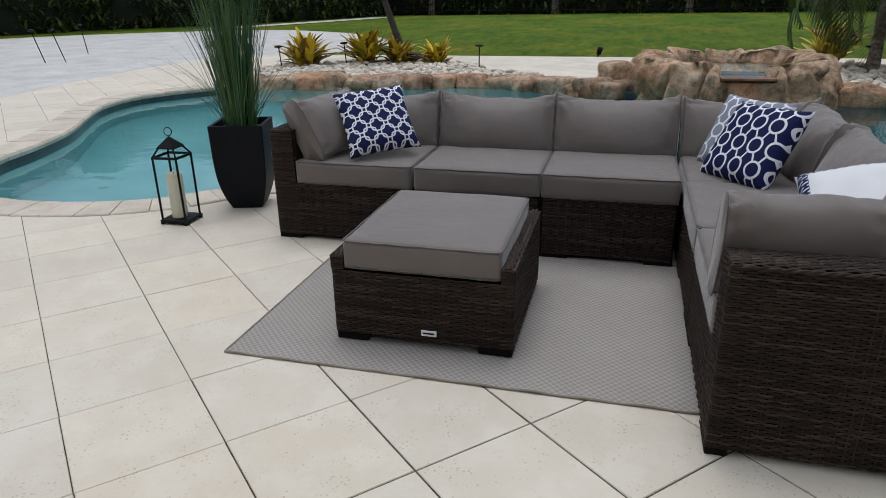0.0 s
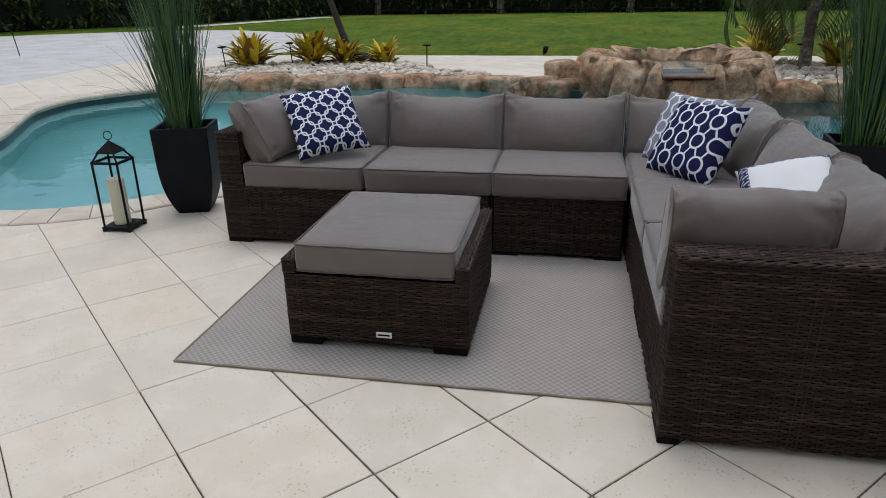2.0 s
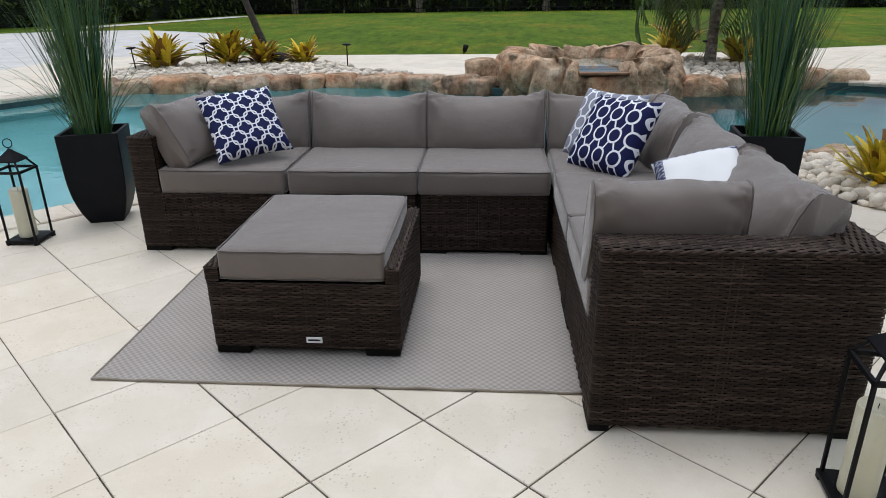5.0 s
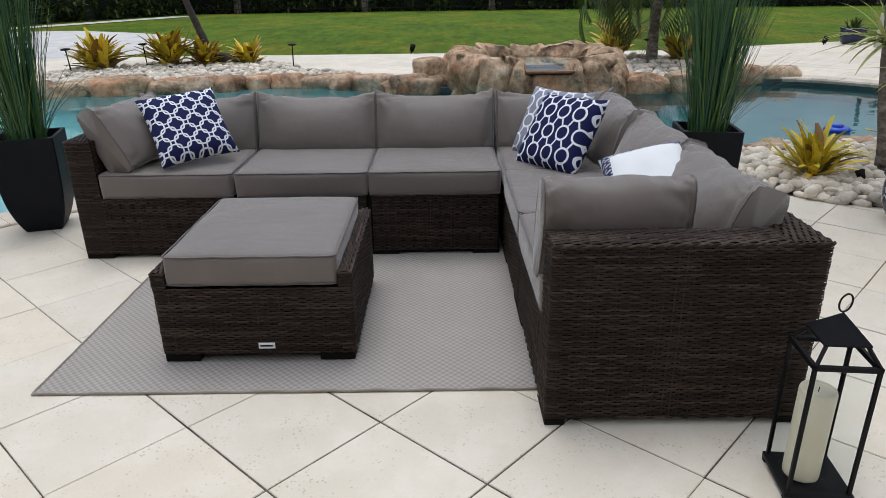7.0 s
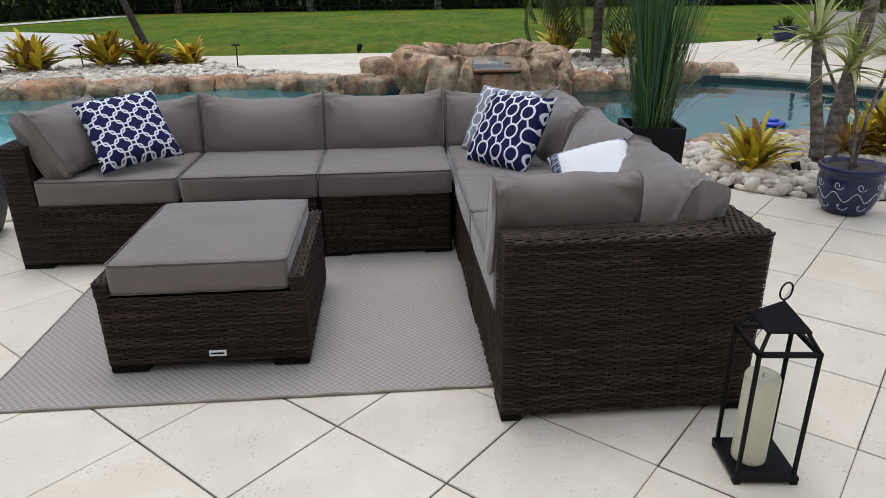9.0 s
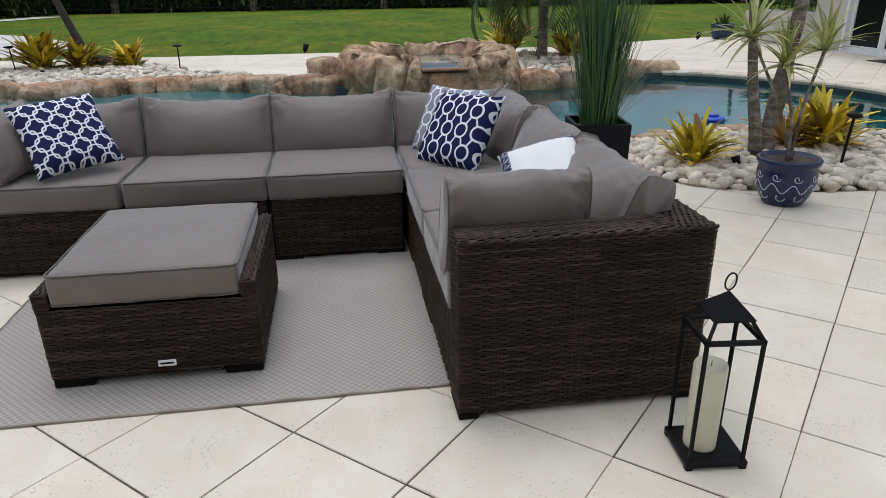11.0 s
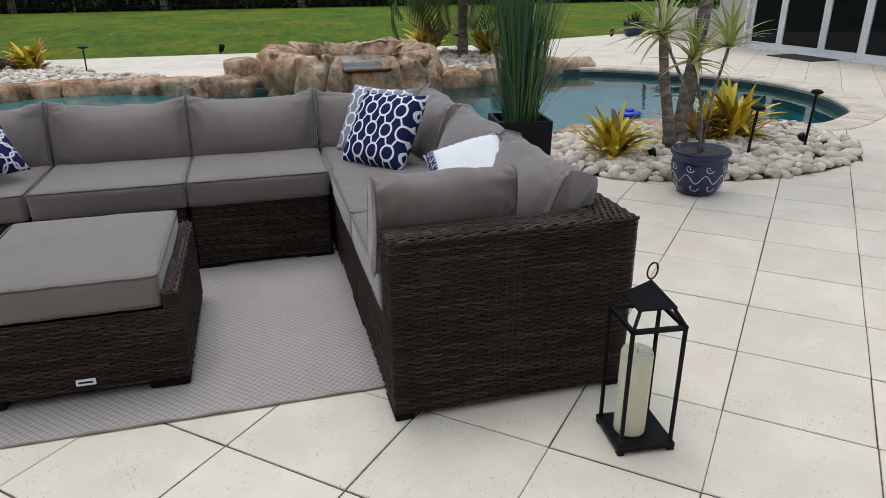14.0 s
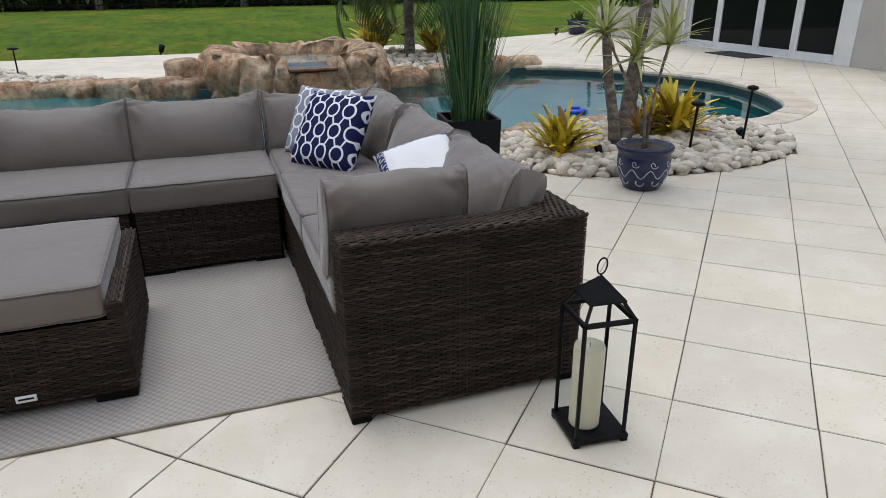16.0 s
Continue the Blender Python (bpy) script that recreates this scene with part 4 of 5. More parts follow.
def profile_piece(a, b, z_top):
    """One coping stone between two cross-sections (inner, outer), with a rounded nose over the water."""
    bm = bmesh.new()
    rings = []
    for (pi, po) in (a, b):
        d = (po - pi).normalized()
        w = (po - pi).length
        pts = [pi + d * 0.05 + Vector((0, 0, -0.10)), pi + d * -0.01 + Vector((0, 0, -0.055)), pi + d * -0.022 + Vector((0, 0, -0.02)), pi + d * -0.008 + Vector((0, 0, z_top - 0.008)), pi + d * 0.03 + Vector((0, 0, z_top)),
               pi + d * (w - 0.008) + Vector((0, 0, z_top)), po + Vector((0, 0, z_top - 0.008)), po + Vector((0, 0, -0.10))]
        rings.append([bm.verts.new(q) for q in pts])
    n = len(rings[0])
    for i in range(n):
        j = (i + 1) % n
        bm.faces.new((rings[0][i], rings[1][i], rings[1][j], rings[0][j]))
    bm.faces.new(rings[0])
    bm.faces.new(rings[1][::-1])
    return bm


coping = thing("pool_coping", "weathered cream stone coping round the pool", "pool coping", kind="structure")
INNER, OUTER = POOL, offset_loop(POOL, 0.335)
rng = random.Random(3)


def rocky(q):
    return (q.y > 9.75 and -6.3 < q.x < 5.3) or (2.25 < q.x < 5.15 and q.y < 6.3)


i, LOOP = 0, len(POOL)
while i < LOOP - 1:
    q = POOL[i]
    step = 2
    if rocky(q):
        i += 1
        continue
    k0, k1 = i, (i + step) % LOOP
    trim = 0.012

    def section(k, k2, t):
        return (INNER[k].lerp(INNER[k2], t), OUTER[k].lerp(OUTER[k2], t))
    lift = rng.uniform(-0.002, 0.002) + 0.012
    ob = new("coping_stone", mesh_of(profile_piece(section(k0, k1, trim), section(k0, k1, 1 - trim), lift), "coping_stone", COPING, False))
    ob.parent = coping
    i += step


def boulder_bm(sx, sy, sz, seed, sub=3, flat=0.25, rough=0.3):
    bm = bmesh.new()
    bmesh.ops.create_icosphere(bm, subdivisions=sub, radius=1)
    o = Vector((seed * 7.3, seed * 3.1, seed * 1.7))
    for v in bm.verts:
        p = v.co.copy()
        k = 1 + rough * noise.noise(p * 1.2 + o) + rough * 0.5 * noise.noise(p * 2.7 + o) + rough * 0.25 * noise.noise(p * 6 + o)
        p = Vector([math.copysign(abs(c) ** 0.8, c) for c in p]) * k
        p.z = min(p.z, 0.8 + 0.1 * p.x)
        v.co = Vector((p.x * sx / 2, p.y * sy / 2, p.z * sz / 2))
    return bm


def boulder(x, y, z, sx, sy, sz, turn, seed, label="brown weathered boulder at the pool edge", sub=3):
    return solid("boulder", boulder_bm(sx, sy, sz, seed, sub), ROCK, label, "rock", pose(x, y, z, 0, 0, turn), True, "boulders round the pool")


rng = random.Random(21)
edge_line = smooth_loop([(-6.6, 10.2), (-6.1, 10.4), (-5.4, 10.72), (-4.4, 10.78), (-3.5, 11.02), (-2.65, 11.25), (-1.7, 11.12), (-0.9, 10.75), (-0.2, 10.4)], 0.06, False)
pos, n_rock = 0.0, 0
while pos < len(edge_line) * 0.06 - 0.1:
    size = rng.uniform(0.34, 0.62)
    big = False
    q = edge_line[min(len(edge_line) - 1, int((pos + size / 2) / 0.06))]
    if -5.45 < q.x < -4.9:
        size, big = 0.95, True
        q = edge_line[min(len(edge_line) - 1, int((pos + size / 2) / 0.06))]
    a = edge_line[max(0, int(pos / 0.06) - 2)]
    b = edge_line[min(len(edge_line) - 1, int((pos + size) / 0.06) + 2)]
    turn = math.degrees(math.atan2(b.y - a.y, b.x - a.x))
    hgt = 0.52 if big else rng.uniform(0.34, 0.46)
    boulder(q.x, q.y + rng.uniform(-0.12, -0.04), -0.07, size * 1.24, 0.62 if not big else 0.72, hgt, turn + rng.uniform(-8, 8), n_rock + 1.0, "large flat tan boulder at the pool edge" if big else "brown weathered boulder at the pool edge")
    pos += size
    n_rock += 1
for x, y, z, sx, sy, sz, turn in ((-0.18, 10.75, 0.08, 0.62, 0.55, 0.66, 20), (-0.45, 10.3, -0.02, 0.6, 0.4, 0.44, -20), (2.95, 10.1, -0.02, 0.7, 0.5, 0.44, 5), (3.6, 10.3, -0.03, 0.65, 0.5, 0.42, 25), (4.15, 10.6, -0.02, 0.62, 0.5, 0.42, 30),
                                  (4.75, 10.85, 0.0, 0.75, 0.5, 0.4, 15), (5.35, 10.85, 0.0, 0.6, 0.45, 0.36, -20),
                                  (2.5, 5.66, -0.07, 0.42, 0.34, 0.289, 20), (2.9, 5.82, -0.05, 0.5, 0.36, 0.306, 25), (3.35, 5.95, -0.06, 0.42, 0.32, 0.255, 5), (3.75, 6, -0.05, 0.46, 0.36, 0.289, 0), (4.2, 5.93, -0.07, 0.4, 0.3, 0.238, -8),
                                  (4.6, 5.82, -0.06, 0.42, 0.32, 0.255, -12), (5, 5.72, -0.07, 0.4, 0.3, 0.238, -10), (2.2, 5.45, -0.07, 0.36, 0.3, 0.255, 40)):
    n_rock += 1
    boulder(x, y, z, sx, sy, sz, turn, n_rock + 0.5)

# raised rock spa with a spillway
SPA = Vector((1.42, 10.55, 0))


def spa_bm():
    bm = bmesh.new()
    N = 280
    prof = [(1.34, -0.9), (1.36, -0.3), (1.37, -0.12), (1.37, -0.04), (1.365, 0.04), (1.36, 0.12), (1.355, 0.19), (1.35, 0.26), (1.34, 0.32), (1.33, 0.38), (1.31, 0.43), (1.28, 0.47), (1.24, 0.50), (1.20, 0.52), (1.15, 0.53), (1.10, 0.53), (1.09, 0.525), (1.07, 0.515), (1.05, 0.50), (1.03, 0.48), (1.01, 0.40), (1.0, 0.25), (1.0, -0.2)]
    rings = []
    for i in range(N):
        t = 2 * math.pi * i / N
        d = Vector((math.cos(t), math.sin(t), 0))
        a = math.degrees((t + math.pi / 2 + math.pi) % (2 * math.pi) - math.pi)
        gap = 1 / (1 + math.exp(-(abs(a - 3) - 16) / 1.4))
        ring = []
        for r, z in prof:
            top = z
            if z > 0.12:
                top = 0.12 + (z - 0.12) * (0.42 + 0.58 * gap) * (0.84 if abs(a) < 75 else 0.90)
                if gap < 0.5 and z > 0.3:
                    top = 0.24
            q = SPA + d * (r - (0.10 * (1 - gap) if r > 1.2 and z > -0.2 else 0)) + Vector((0, 0, top))
            f = noise.noise(Vector((q.x * 1.4, q.y * 1.4, q.z * 1.0))) * 0.16 + noise.noise(Vector((q.x * 3.2, q.y * 3.2, q.z * 2.4 + 5))) * 0.15 + noise.noise(q * 8) * 0.06 + noise.noise(q * 19) * 0.025
            cre = -0.15 * max(0, 0.16 - abs(noise.noise(Vector((q.x * 2.6 + 9, q.y * 2.6, q.z * 0.7))))) / 0.16
            k = 1.0 if gap > 0.5 else 0.25
            q += d * (f + cre) * k * (1 if r > 0.9 else 0.2)
            if z > 0.3:
                q.z += (0.28 * f + 0.4 * cre) * k
            for hole, hz in ((-58, 0.40), (-30, 0.40), (38, 0.40), (58, 0.42)):
                r2 = (math.radians(a - hole) * 1.3) ** 2 + (q.z - hz) ** 2
                if r > 1.1 and r2 < 0.0049:
                    q -= d * 0.16 * (1 - r2 / 0.0049) ** 0.5
            ring.append(bm.verts.new(q))
        rings.append(ring)
    for i in range(N):
        a, b = rings[i], rings[(i + 1) % N]
        for j in range(len(prof) - 1):
            bm.faces.new((a[j], b[j], b[j + 1], a[j + 1]))
    return bm


spa = thing("rock_spa", "raised brown rock spa with a spillway into the pool", "spa")
part("rock_wall", spa_bm(), ROCK, spa, "brown and rust textured artificial rock", True)
bm = bmesh.new()
bmesh.ops.create_circle(bm, cap_ends=True, radius=1.19, segments=48)
bmesh.ops.translate(bm, vec=SPA + Vector((0, 0, 0.300)), verts=bm.verts)
WATER_SPA = water_material("spa_water", (0.8, 0.95, 0.97))
part("water", bm, WATER_SPA, spa, "still pale water in the spa")
bm = bmesh.new()
bmesh.ops.create_circle(bm, cap_ends=True, radius=1.05, segments=48)
bmesh.ops.translate(bm, vec=SPA + Vector((0, 0, -0.15)), verts=bm.verts)
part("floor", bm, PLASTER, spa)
sp_turn = 3.0
bm = boxed(-0.33, 0.33, -0.05, 0.16, -0.018, 0.014, 0.008)
part("spillway", bm, SPILL, spa, "wet brown spillway slab", m=pose(SPA.x + 1.2 * math.sin(radians(sp_turn)), SPA.y - 1.22 * math.cos(radians(sp_turn)), 0.283, 0, 0, sp_turn))
bm = boxed(-0.33, 0.33, 0.0, 0.05, -0.9, 0.0, 0.01)
part("spillway_face", bm, SPILL, spa, "dark wet face below the spillway", m=pose(SPA.x + 1.17 * math.sin(radians(sp_turn)), SPA.y - 1.17 * math.cos(radians(sp_turn)), 0.262, 0, 0, sp_turn))
# ---------------------------------------------------------------- stone beds


def pebble_bm(seed, sub=1):
    bm = bmesh.new()
    bmesh.ops.create_icosphere(bm, subdivisions=sub, radius=1)
    o = Vector((seed * 5.1, seed, 0))
    for v in bm.verts:
        v.co *= 1 + 0.18 * noise.noise(v.co * 1.5 + o)
    return bm


PEB = [mesh_of(pebble_bm(k, 2), "pebble", STONE, True) for k in range(6)]


def pebble_bed(name, poly, z, label, size, count, avoid=(), parts=0, seed=1, heap=0.05):
    bed = thing(name, label, "stone bed", kind="structure")
    part("soil", sheet(bmesh.new(), poly, z), SOIL, bed, "dark soil under the pebbles")
    rng = random.Random(seed)
    xs, ys = [q[0] for q in poly], [q[1] for q in poly]
    vv, ff = [], []
    base = pebble_bm(2)
    base.verts.ensure_lookup_table()
    bv = [v.co.copy() for v in base.verts]
    bf = [[v.index for v in f.verts] for f in base.faces]
    base.free()
    made, tries = 0, 0
    while made < count and tries < count * 6:
        tries += 1
        q = (rng.uniform(min(xs), max(xs)), rng.uniform(min(ys), max(ys)))
        if not inside(q, poly) or any((q[0] - a) ** 2 + (q[1] - b) ** 2 < r * r for a, b, r in avoid):
            continue
        s = rng.uniform(*size)
        m = Matrix.LocRotScale((q[0], q[1], z + s * 0.25 + rng.uniform(0, heap)), Euler((rng.uniform(-0.4, 0.4), rng.uniform(-0.4, 0.4), rng.uniform(0, 6.28))), Vector((s * rng.uniform(0.8, 1.3), s * rng.uniform(0.6, 0.9), s * rng.uniform(0.45, 0.65))))
        if made < parts:
            ob = new("pebble", rng.choice(PEB))
            ob.parent = bed
            ob.matrix_basis = m
        else:
            o = len(vv)
            vv += [(m @ c)[:] for c in bv]
            ff += [[o + k for k in f] for f in bf]
        made += 1
    if vv:
        me = bpy.data.meshes.new("pebble_fill")
        me.from_pydata(vv, [], ff)
        me.materials.append(STONE_STUFF)
        me.shade_smooth()
        ob = new("pebble_fill", me)
        ob.parent = bed
        tagged(ob, "white and grey rounded river stones", kind="stuff")
    return bed


pebble_bed("pebble_bed", BED_R, -0.01, "bed of rounded white river stones by the pool", (0.042, 0.076), 1350, [(3.37, 5.02, 0.1), (3.58, 5.0, 0.12)], 300, 2)
pebble_bed("pebble_bed", BED_L, -0.01, "bed of white stones with yellow plants behind the pool", (0.045, 0.085), 1700, [], 0, 3)
pebble_bed("pebble_bed", BED_M, -0.01, "bed of grey-white stones beside the rock spa", (0.06, 0.11), 700, [], 0, 4)

# ---------------------------------------------------------------- plants and garden things


def ribbon(v, f, pts, widths, side, fold=0.25):
    """A leaf: a folded strip through the points."""
    o = len(v)
    for i, (q, w) in enumerate(zip(pts, widths)):
        a = pts[min(i + 1, len(pts) - 1)] - pts[max(i - 1, 0)]
        n = a.cross(side)
        n = n.normalized() if n.length > 1e-6 else Vector((0, 0, 1))
        v.append((q - side * w / 2 + n * w * fold)[:])
        v.append(q[:])
        v.append((q + side * w / 2 + n * w * fold)[:])
    for i in range(len(pts) - 1):
        p = o + i * 3
        f += [(p, p + 3, p + 4, p + 1), (p + 1, p + 4, p + 5, p + 2)]


def leaf_mesh(name, v, f, mat):
    me = bpy.data.meshes.new(name)
    me.from_pydata(v, [], f)
    me.materials.append(mat)
    me.shade_smooth()
    return me


def arc_leaf(v, f, base, az, lean, length, width, droop, rng, seg=6, tip=0.1, fold=0.2):
    """One leaf that rises from base at an angle from upright and bends over."""
    d = Vector((math.cos(az), math.sin(az), 0))
    side = Vector((-d.y, d.x, 0))
    q, pts, ang = Vector(base), [], lean
    for i in range(seg + 1):
        pts.append(q.copy())
        q = q + (d * math.sin(ang) + Vector((0, 0, math.cos(ang)))) * (length / seg)
        ang += droop / seg * (0.4 + 1.2 * i / seg)
    wd = [width * (0.35 + 0.65 * math.sin(math.pi * min(1, 0.15 + 0.85 * i / seg)) if tip > 0.5 else (1 - (i / seg) ** 2 * (1 - tip))) for i in range(seg + 1)]
    ribbon(v, f, pts, wd, side, fold)


def planter_bm(half, height, base, thick=0.02):
    """A square pot, straight above and curving in to a small foot."""
    bm = bmesh.new()
    prof = []
    for k in range(17):
        z = height * k / 16
        u = max(0, 1 - z / (height * 0.70))
        prof.append((half - (half - base) * u ** 2.9 - 0.012 * max(0, 1 - z / height), z))
    prof += [(half - thick, height), (half - thick, height - 0.08)]
    rings = []
    for r, z in prof:
        c = 0.006
        rings.append([bm.verts.new(q) for q in ((r, -r + c, z), (r, r - c, z), (r - c, r, z), (-r + c, r, z), (-r, r - c, z), (-r, -r + c, z), (-r + c, -r, z), (r - c, -r, z))])
    for a, b in zip(rings, rings[1:]):
        for i in range(8):
            j = (i + 1) % 8
            bm.faces.new((a[i], a[j], b[j], b[i]))
    bm.faces.new(rings[0][::-1])
    return bm


def grass_planter(m, seed, label, height=0.585, half=0.20):
    p = thing("planter", label, "planter", m, "planters behind the sofa")
    part("pot", planter_bm(half, height, 0.112), PLANTER, p, "matte black tapered square pot")
    part("soil", boxed(-half + 0.022, half - 0.022, -half + 0.022, half - 0.022, height - 0.09, height - 0.05), SOIL, p)
    for name, mat, n, s in (("grass", BLADE, 230, 1), ("grass", BLADE_BLUE, 170, 2)):
        rng = random.Random(seed * 10 + s)
        v, f = [], []
        for k in range(n):
            az = rng.uniform(0, 6.283)
            r = rng.uniform(0, 0.11)
            outer = rng.random() ** 1.5
            ln = rng.uniform(0.72, 1.08)
            if k % 12 == 0:
                arc_leaf(v, f, (r * math.cos(az), r * math.sin(az), height - 0.06), az, rng.uniform(0.35, 0.6), rng.uniform(0.5, 0.75), 0.007, rng.uniform(0.8, 1.6), rng, 9, 0.1, 0.3)
            else:
                arc_leaf(v, f, (r * math.cos(az), r * math.sin(az), height - 0.06), az + rng.uniform(-0.4, 0.4), 0.03 + 0.20 * outer, ln, rng.uniform(0.006, 0.0115), 0.06 + 0.45 * outer * rng.random(), rng, 8, 0.1, 0.3)
        ob = new(name, leaf_mesh(name, v, f, mat))
        ob.parent = p
        tagged(ob, "long upright artificial grass blades", kind="stuff")
    return p


grass_planter(pose(-2.52, 4.04, 0, 0, 0, 17), 1, "tall black planter with ornamental grass beside the pool", half=0.178)
grass_planter(pose(1.60, 4.02, 0, 0, 0, -8), 2, "black planter with ornamental grass behind the sofa corner", half=0.172)


def lantern(m, label, candle_h=0.30, off=0.0):
    """A black metal lantern with glass panes and a pillar candle."""
    l = thing("lantern", label, "lantern", m, "black candle lanterns on the deck")
    b, t, s = 0.096, 0.083, 0.445
    part("base", boxed(-b, b, -b, b, 0.012, 0.03, 0.004), BLACK, l)
    for x in (-1, 1):
        for y in (-1, 1):
            part("foot", boxed(x * (b - 0.012) - 0.01, x * (b - 0.012) + 0.01, y * (b - 0.012) - 0.01, y * (b - 0.012) + 0.01, 0, 0.013), BLACK, l)
            part("post", boxed(x * t - 0.0055, x * t + 0.0055, y * t - 0.0055, y * t + 0.0055, 0.03, s, 0.001, 1), BLACK, l)
            part("strut", tube(bmesh.new(), [(x * t, y * t, s - 0.004), (x * 0.050, y * 0.050, 0.497)], 0.0062, 5), BLACK, l)
    for k in range(4):
        part("rail", boxed(-t - 0.006, t + 0.006, t - 0.006, t + 0.006, s - 0.014, s + 0.001, 0.001, 1), BLACK, l, m=pose(0, 0, 0, 0, 0, 90 * k))
        g = part("pane", boxed(-t + 0.006, t - 0.006, t - 0.001, t + 0.001, 0.031, s - 0.014), GLASS, l, "clear glass pane", m=pose(0, 0, 0, 0, 0, 90 * k))
        g.visible_shadow = False
    bm = bmesh.new()
    vs = [bm.verts.new(q) for q in ((-0.061, -0.061, 0.492), (0.061, -0.061, 0.492), (0.061, 0.061, 0.492), (-0.061, 0.061, 0.492), (-0.061, -0.061, 0.498), (0.061, -0.061, 0.498), (0.061, 0.061, 0.498), (-0.061, 0.061, 0.498), (0, 0, 0.566))]
    for f in ((3, 2, 1, 0), (0, 1, 5, 4), (1, 2, 6, 5), (2, 3, 7, 6), (3, 0, 4, 7), (4, 5, 8), (5, 6, 8), (6, 7, 8), (7, 4, 8)):
        bm.faces.new([vs[k] for k in f])
    part("roof", bm, BLACK, l, "black pyramid roof")
    part("ring", tube(bmesh.new(), [(0.021 * math.cos(a), 0.009 * math.cos(a), 0.594 + 0.026 * math.sin(a)) for a in (2 * math.pi * k / 20 for k in range(20))], 0.0028, 6, True), BLACK, l, "black wire hanging ring")
    bm = lathe(bmesh.new(), [(0.049, 0.031), (0.050, 0.036), (0.050, candle_h + 0.016), (0.047, candle_h + 0.024), (0.038, candle_h + 0.022), (0.012, candle_h + 0.014)], 28)
    c = part("candle", bm, WAX, l, "ivory pillar candle", True, pose(off, 0, 0))
    part("wick", tube(bmesh.new(), [(0, 0, candle_h + 0.013), (0.001, 0, candle_h + 0.03)], 0.0012, 5), BLACK, c)
    return l


lantern(pose(1.078, 1.612, 0, 0, 0, -6), "black metal lantern with candle beside the sofa arm", off=-0.019)
lantern(pose(-2.775, 3.60, 0, 0, 0, 2), "black metal lantern with candle near the pool edge", off=-0.008)


def pillow_bm(size=0.43, thick=0.15):
    bm = bmesh.new()
    n = 22
    for sg in (1, -1):
        g = []
        for i in range(n + 1):
            for j in range(n + 1):
                a, b = i / n * 2 - 1, j / n * 2 - 1
                pull = 1 - 0.075 * (1 - a * a) * abs(b) ** 3, 1 - 0.075 * (1 - b * b) * abs(a) ** 3
                z = thick / 2 * max(0, (1 - a ** 4) * (1 - b ** 4)) ** 0.55
                z *= 1 + 0.10 * noise.noise(Vector((a * 2, b * 2, sg * 3.0)))
                g.append(bm.verts.new((a * size / 2 * pull[1], b * size / 2 * pull[0], sg * z)))
        for i in range(n):
            for j in range(n):
                q = (g[i * (n + 1) + j], g[(i + 1) * (n + 1) + j], g[(i + 1) * (n + 1) + j + 1], g[i * (n + 1) + j + 1])
                bm.faces.new(q if sg > 0 else q[::-1])
    bmesh.ops.remove_doubles(bm, verts=bm.verts, dist=1e-4)
    return bm


def pillow(m, mat, label, size=0.43, thick=0.15):
    return solid("throw_pillow", pillow_bm(size, thick), mat, label, "pillow", m, True)


def stand(corner_a, corner_b, up, centre):
    """A pose whose x runs from a to b and whose y leans along up."""
    x = (Vector(corner_b) - Vector(corner_a)).normalized()
    y = Vector(up)
    y = (y - x * y.dot(x)).normalized()
    z = x.cross(y)
    r = Matrix((x, y, z)).transposed().to_4x4()
    return Matrix.Translation(centre) @ r


def laid(centre, x, y):
    """A pose at the centre whose x and y run along the two given directions."""
    return stand((0, 0, 0), x, y, centre)


pillow(laid((-1.406, 3.706, 0.686), (0.809, 0.583, 0.074), (-0.417, 0.481, 0.771)), pattern_chain(), "navy pillow with white interlocking ring print", 0.43)
pillow(laid((0.628, 3.815, 0.657), (0.706, -0.708, -0.007), (0.373, 0.364, 0.853)), pattern_ogee("grey_ogee_print", (0.21, 0.22, 0.27), (0.28, 0.29, 0.34)), "grey pillow with white linked ring print", 0.42, 0.13)
pillow(laid((0.633, 3.558, 0.654), (0.604, -0.797, 0.024), (0.439, 0.357, 0.824)), pattern_ogee("navy_ogee_print", (0.006, 0.008, 0.046), (0.012, 0.015, 0.072)), "navy pillow with white linked ring print", 0.445)
pillow(laid((0.842, 2.67, 0.648), (0.34, -0.06, 0.095), (0.07, 0.27, 0.15)), pattern_border(), "white pillow with navy key-pattern border", 0.355, 0.13)


def rosette(m, label, seed, n=46, length=0.34, width=0.05, mats=(CROTON, CROTON_RED), red=0.2):
    """A clump of broad strap leaves."""
    p = thing("shrub", label, "plant", m, "yellow shrubs in the stone beds")
    rng = random.Random(seed)
    sets = {0: ([], []), 1: ([], [])}
    for k in range(n):
        az, r = rng.uniform(0, 6.283), rng.uniform(0, 0.35) * length
        v, f = sets[1 if rng.random() < red else 0]
        lean = rng.uniform(0.15, 1.3)
        arc_leaf(v, f, (r * math.cos(az), r * math.sin(az), rng.uniform(0, 0.45) * length), az + rng.uniform(-0.9, 0.9), lean, length * rng.uniform(0.5, 0.95), width * rng.uniform(0.7, 1.2), rng.uniform(0.1, 0.9), rng, 6, 1.0, 0.18)
    for k, (v, f) in sets.items():
        if v:
            ob = new("foliage", leaf_mesh("foliage", v, f, mats[k]))
            ob.parent = p
            tagged(ob, ("yellow-green strap leaves", "bronze strap leaves")[k], kind="stuff")
    return p


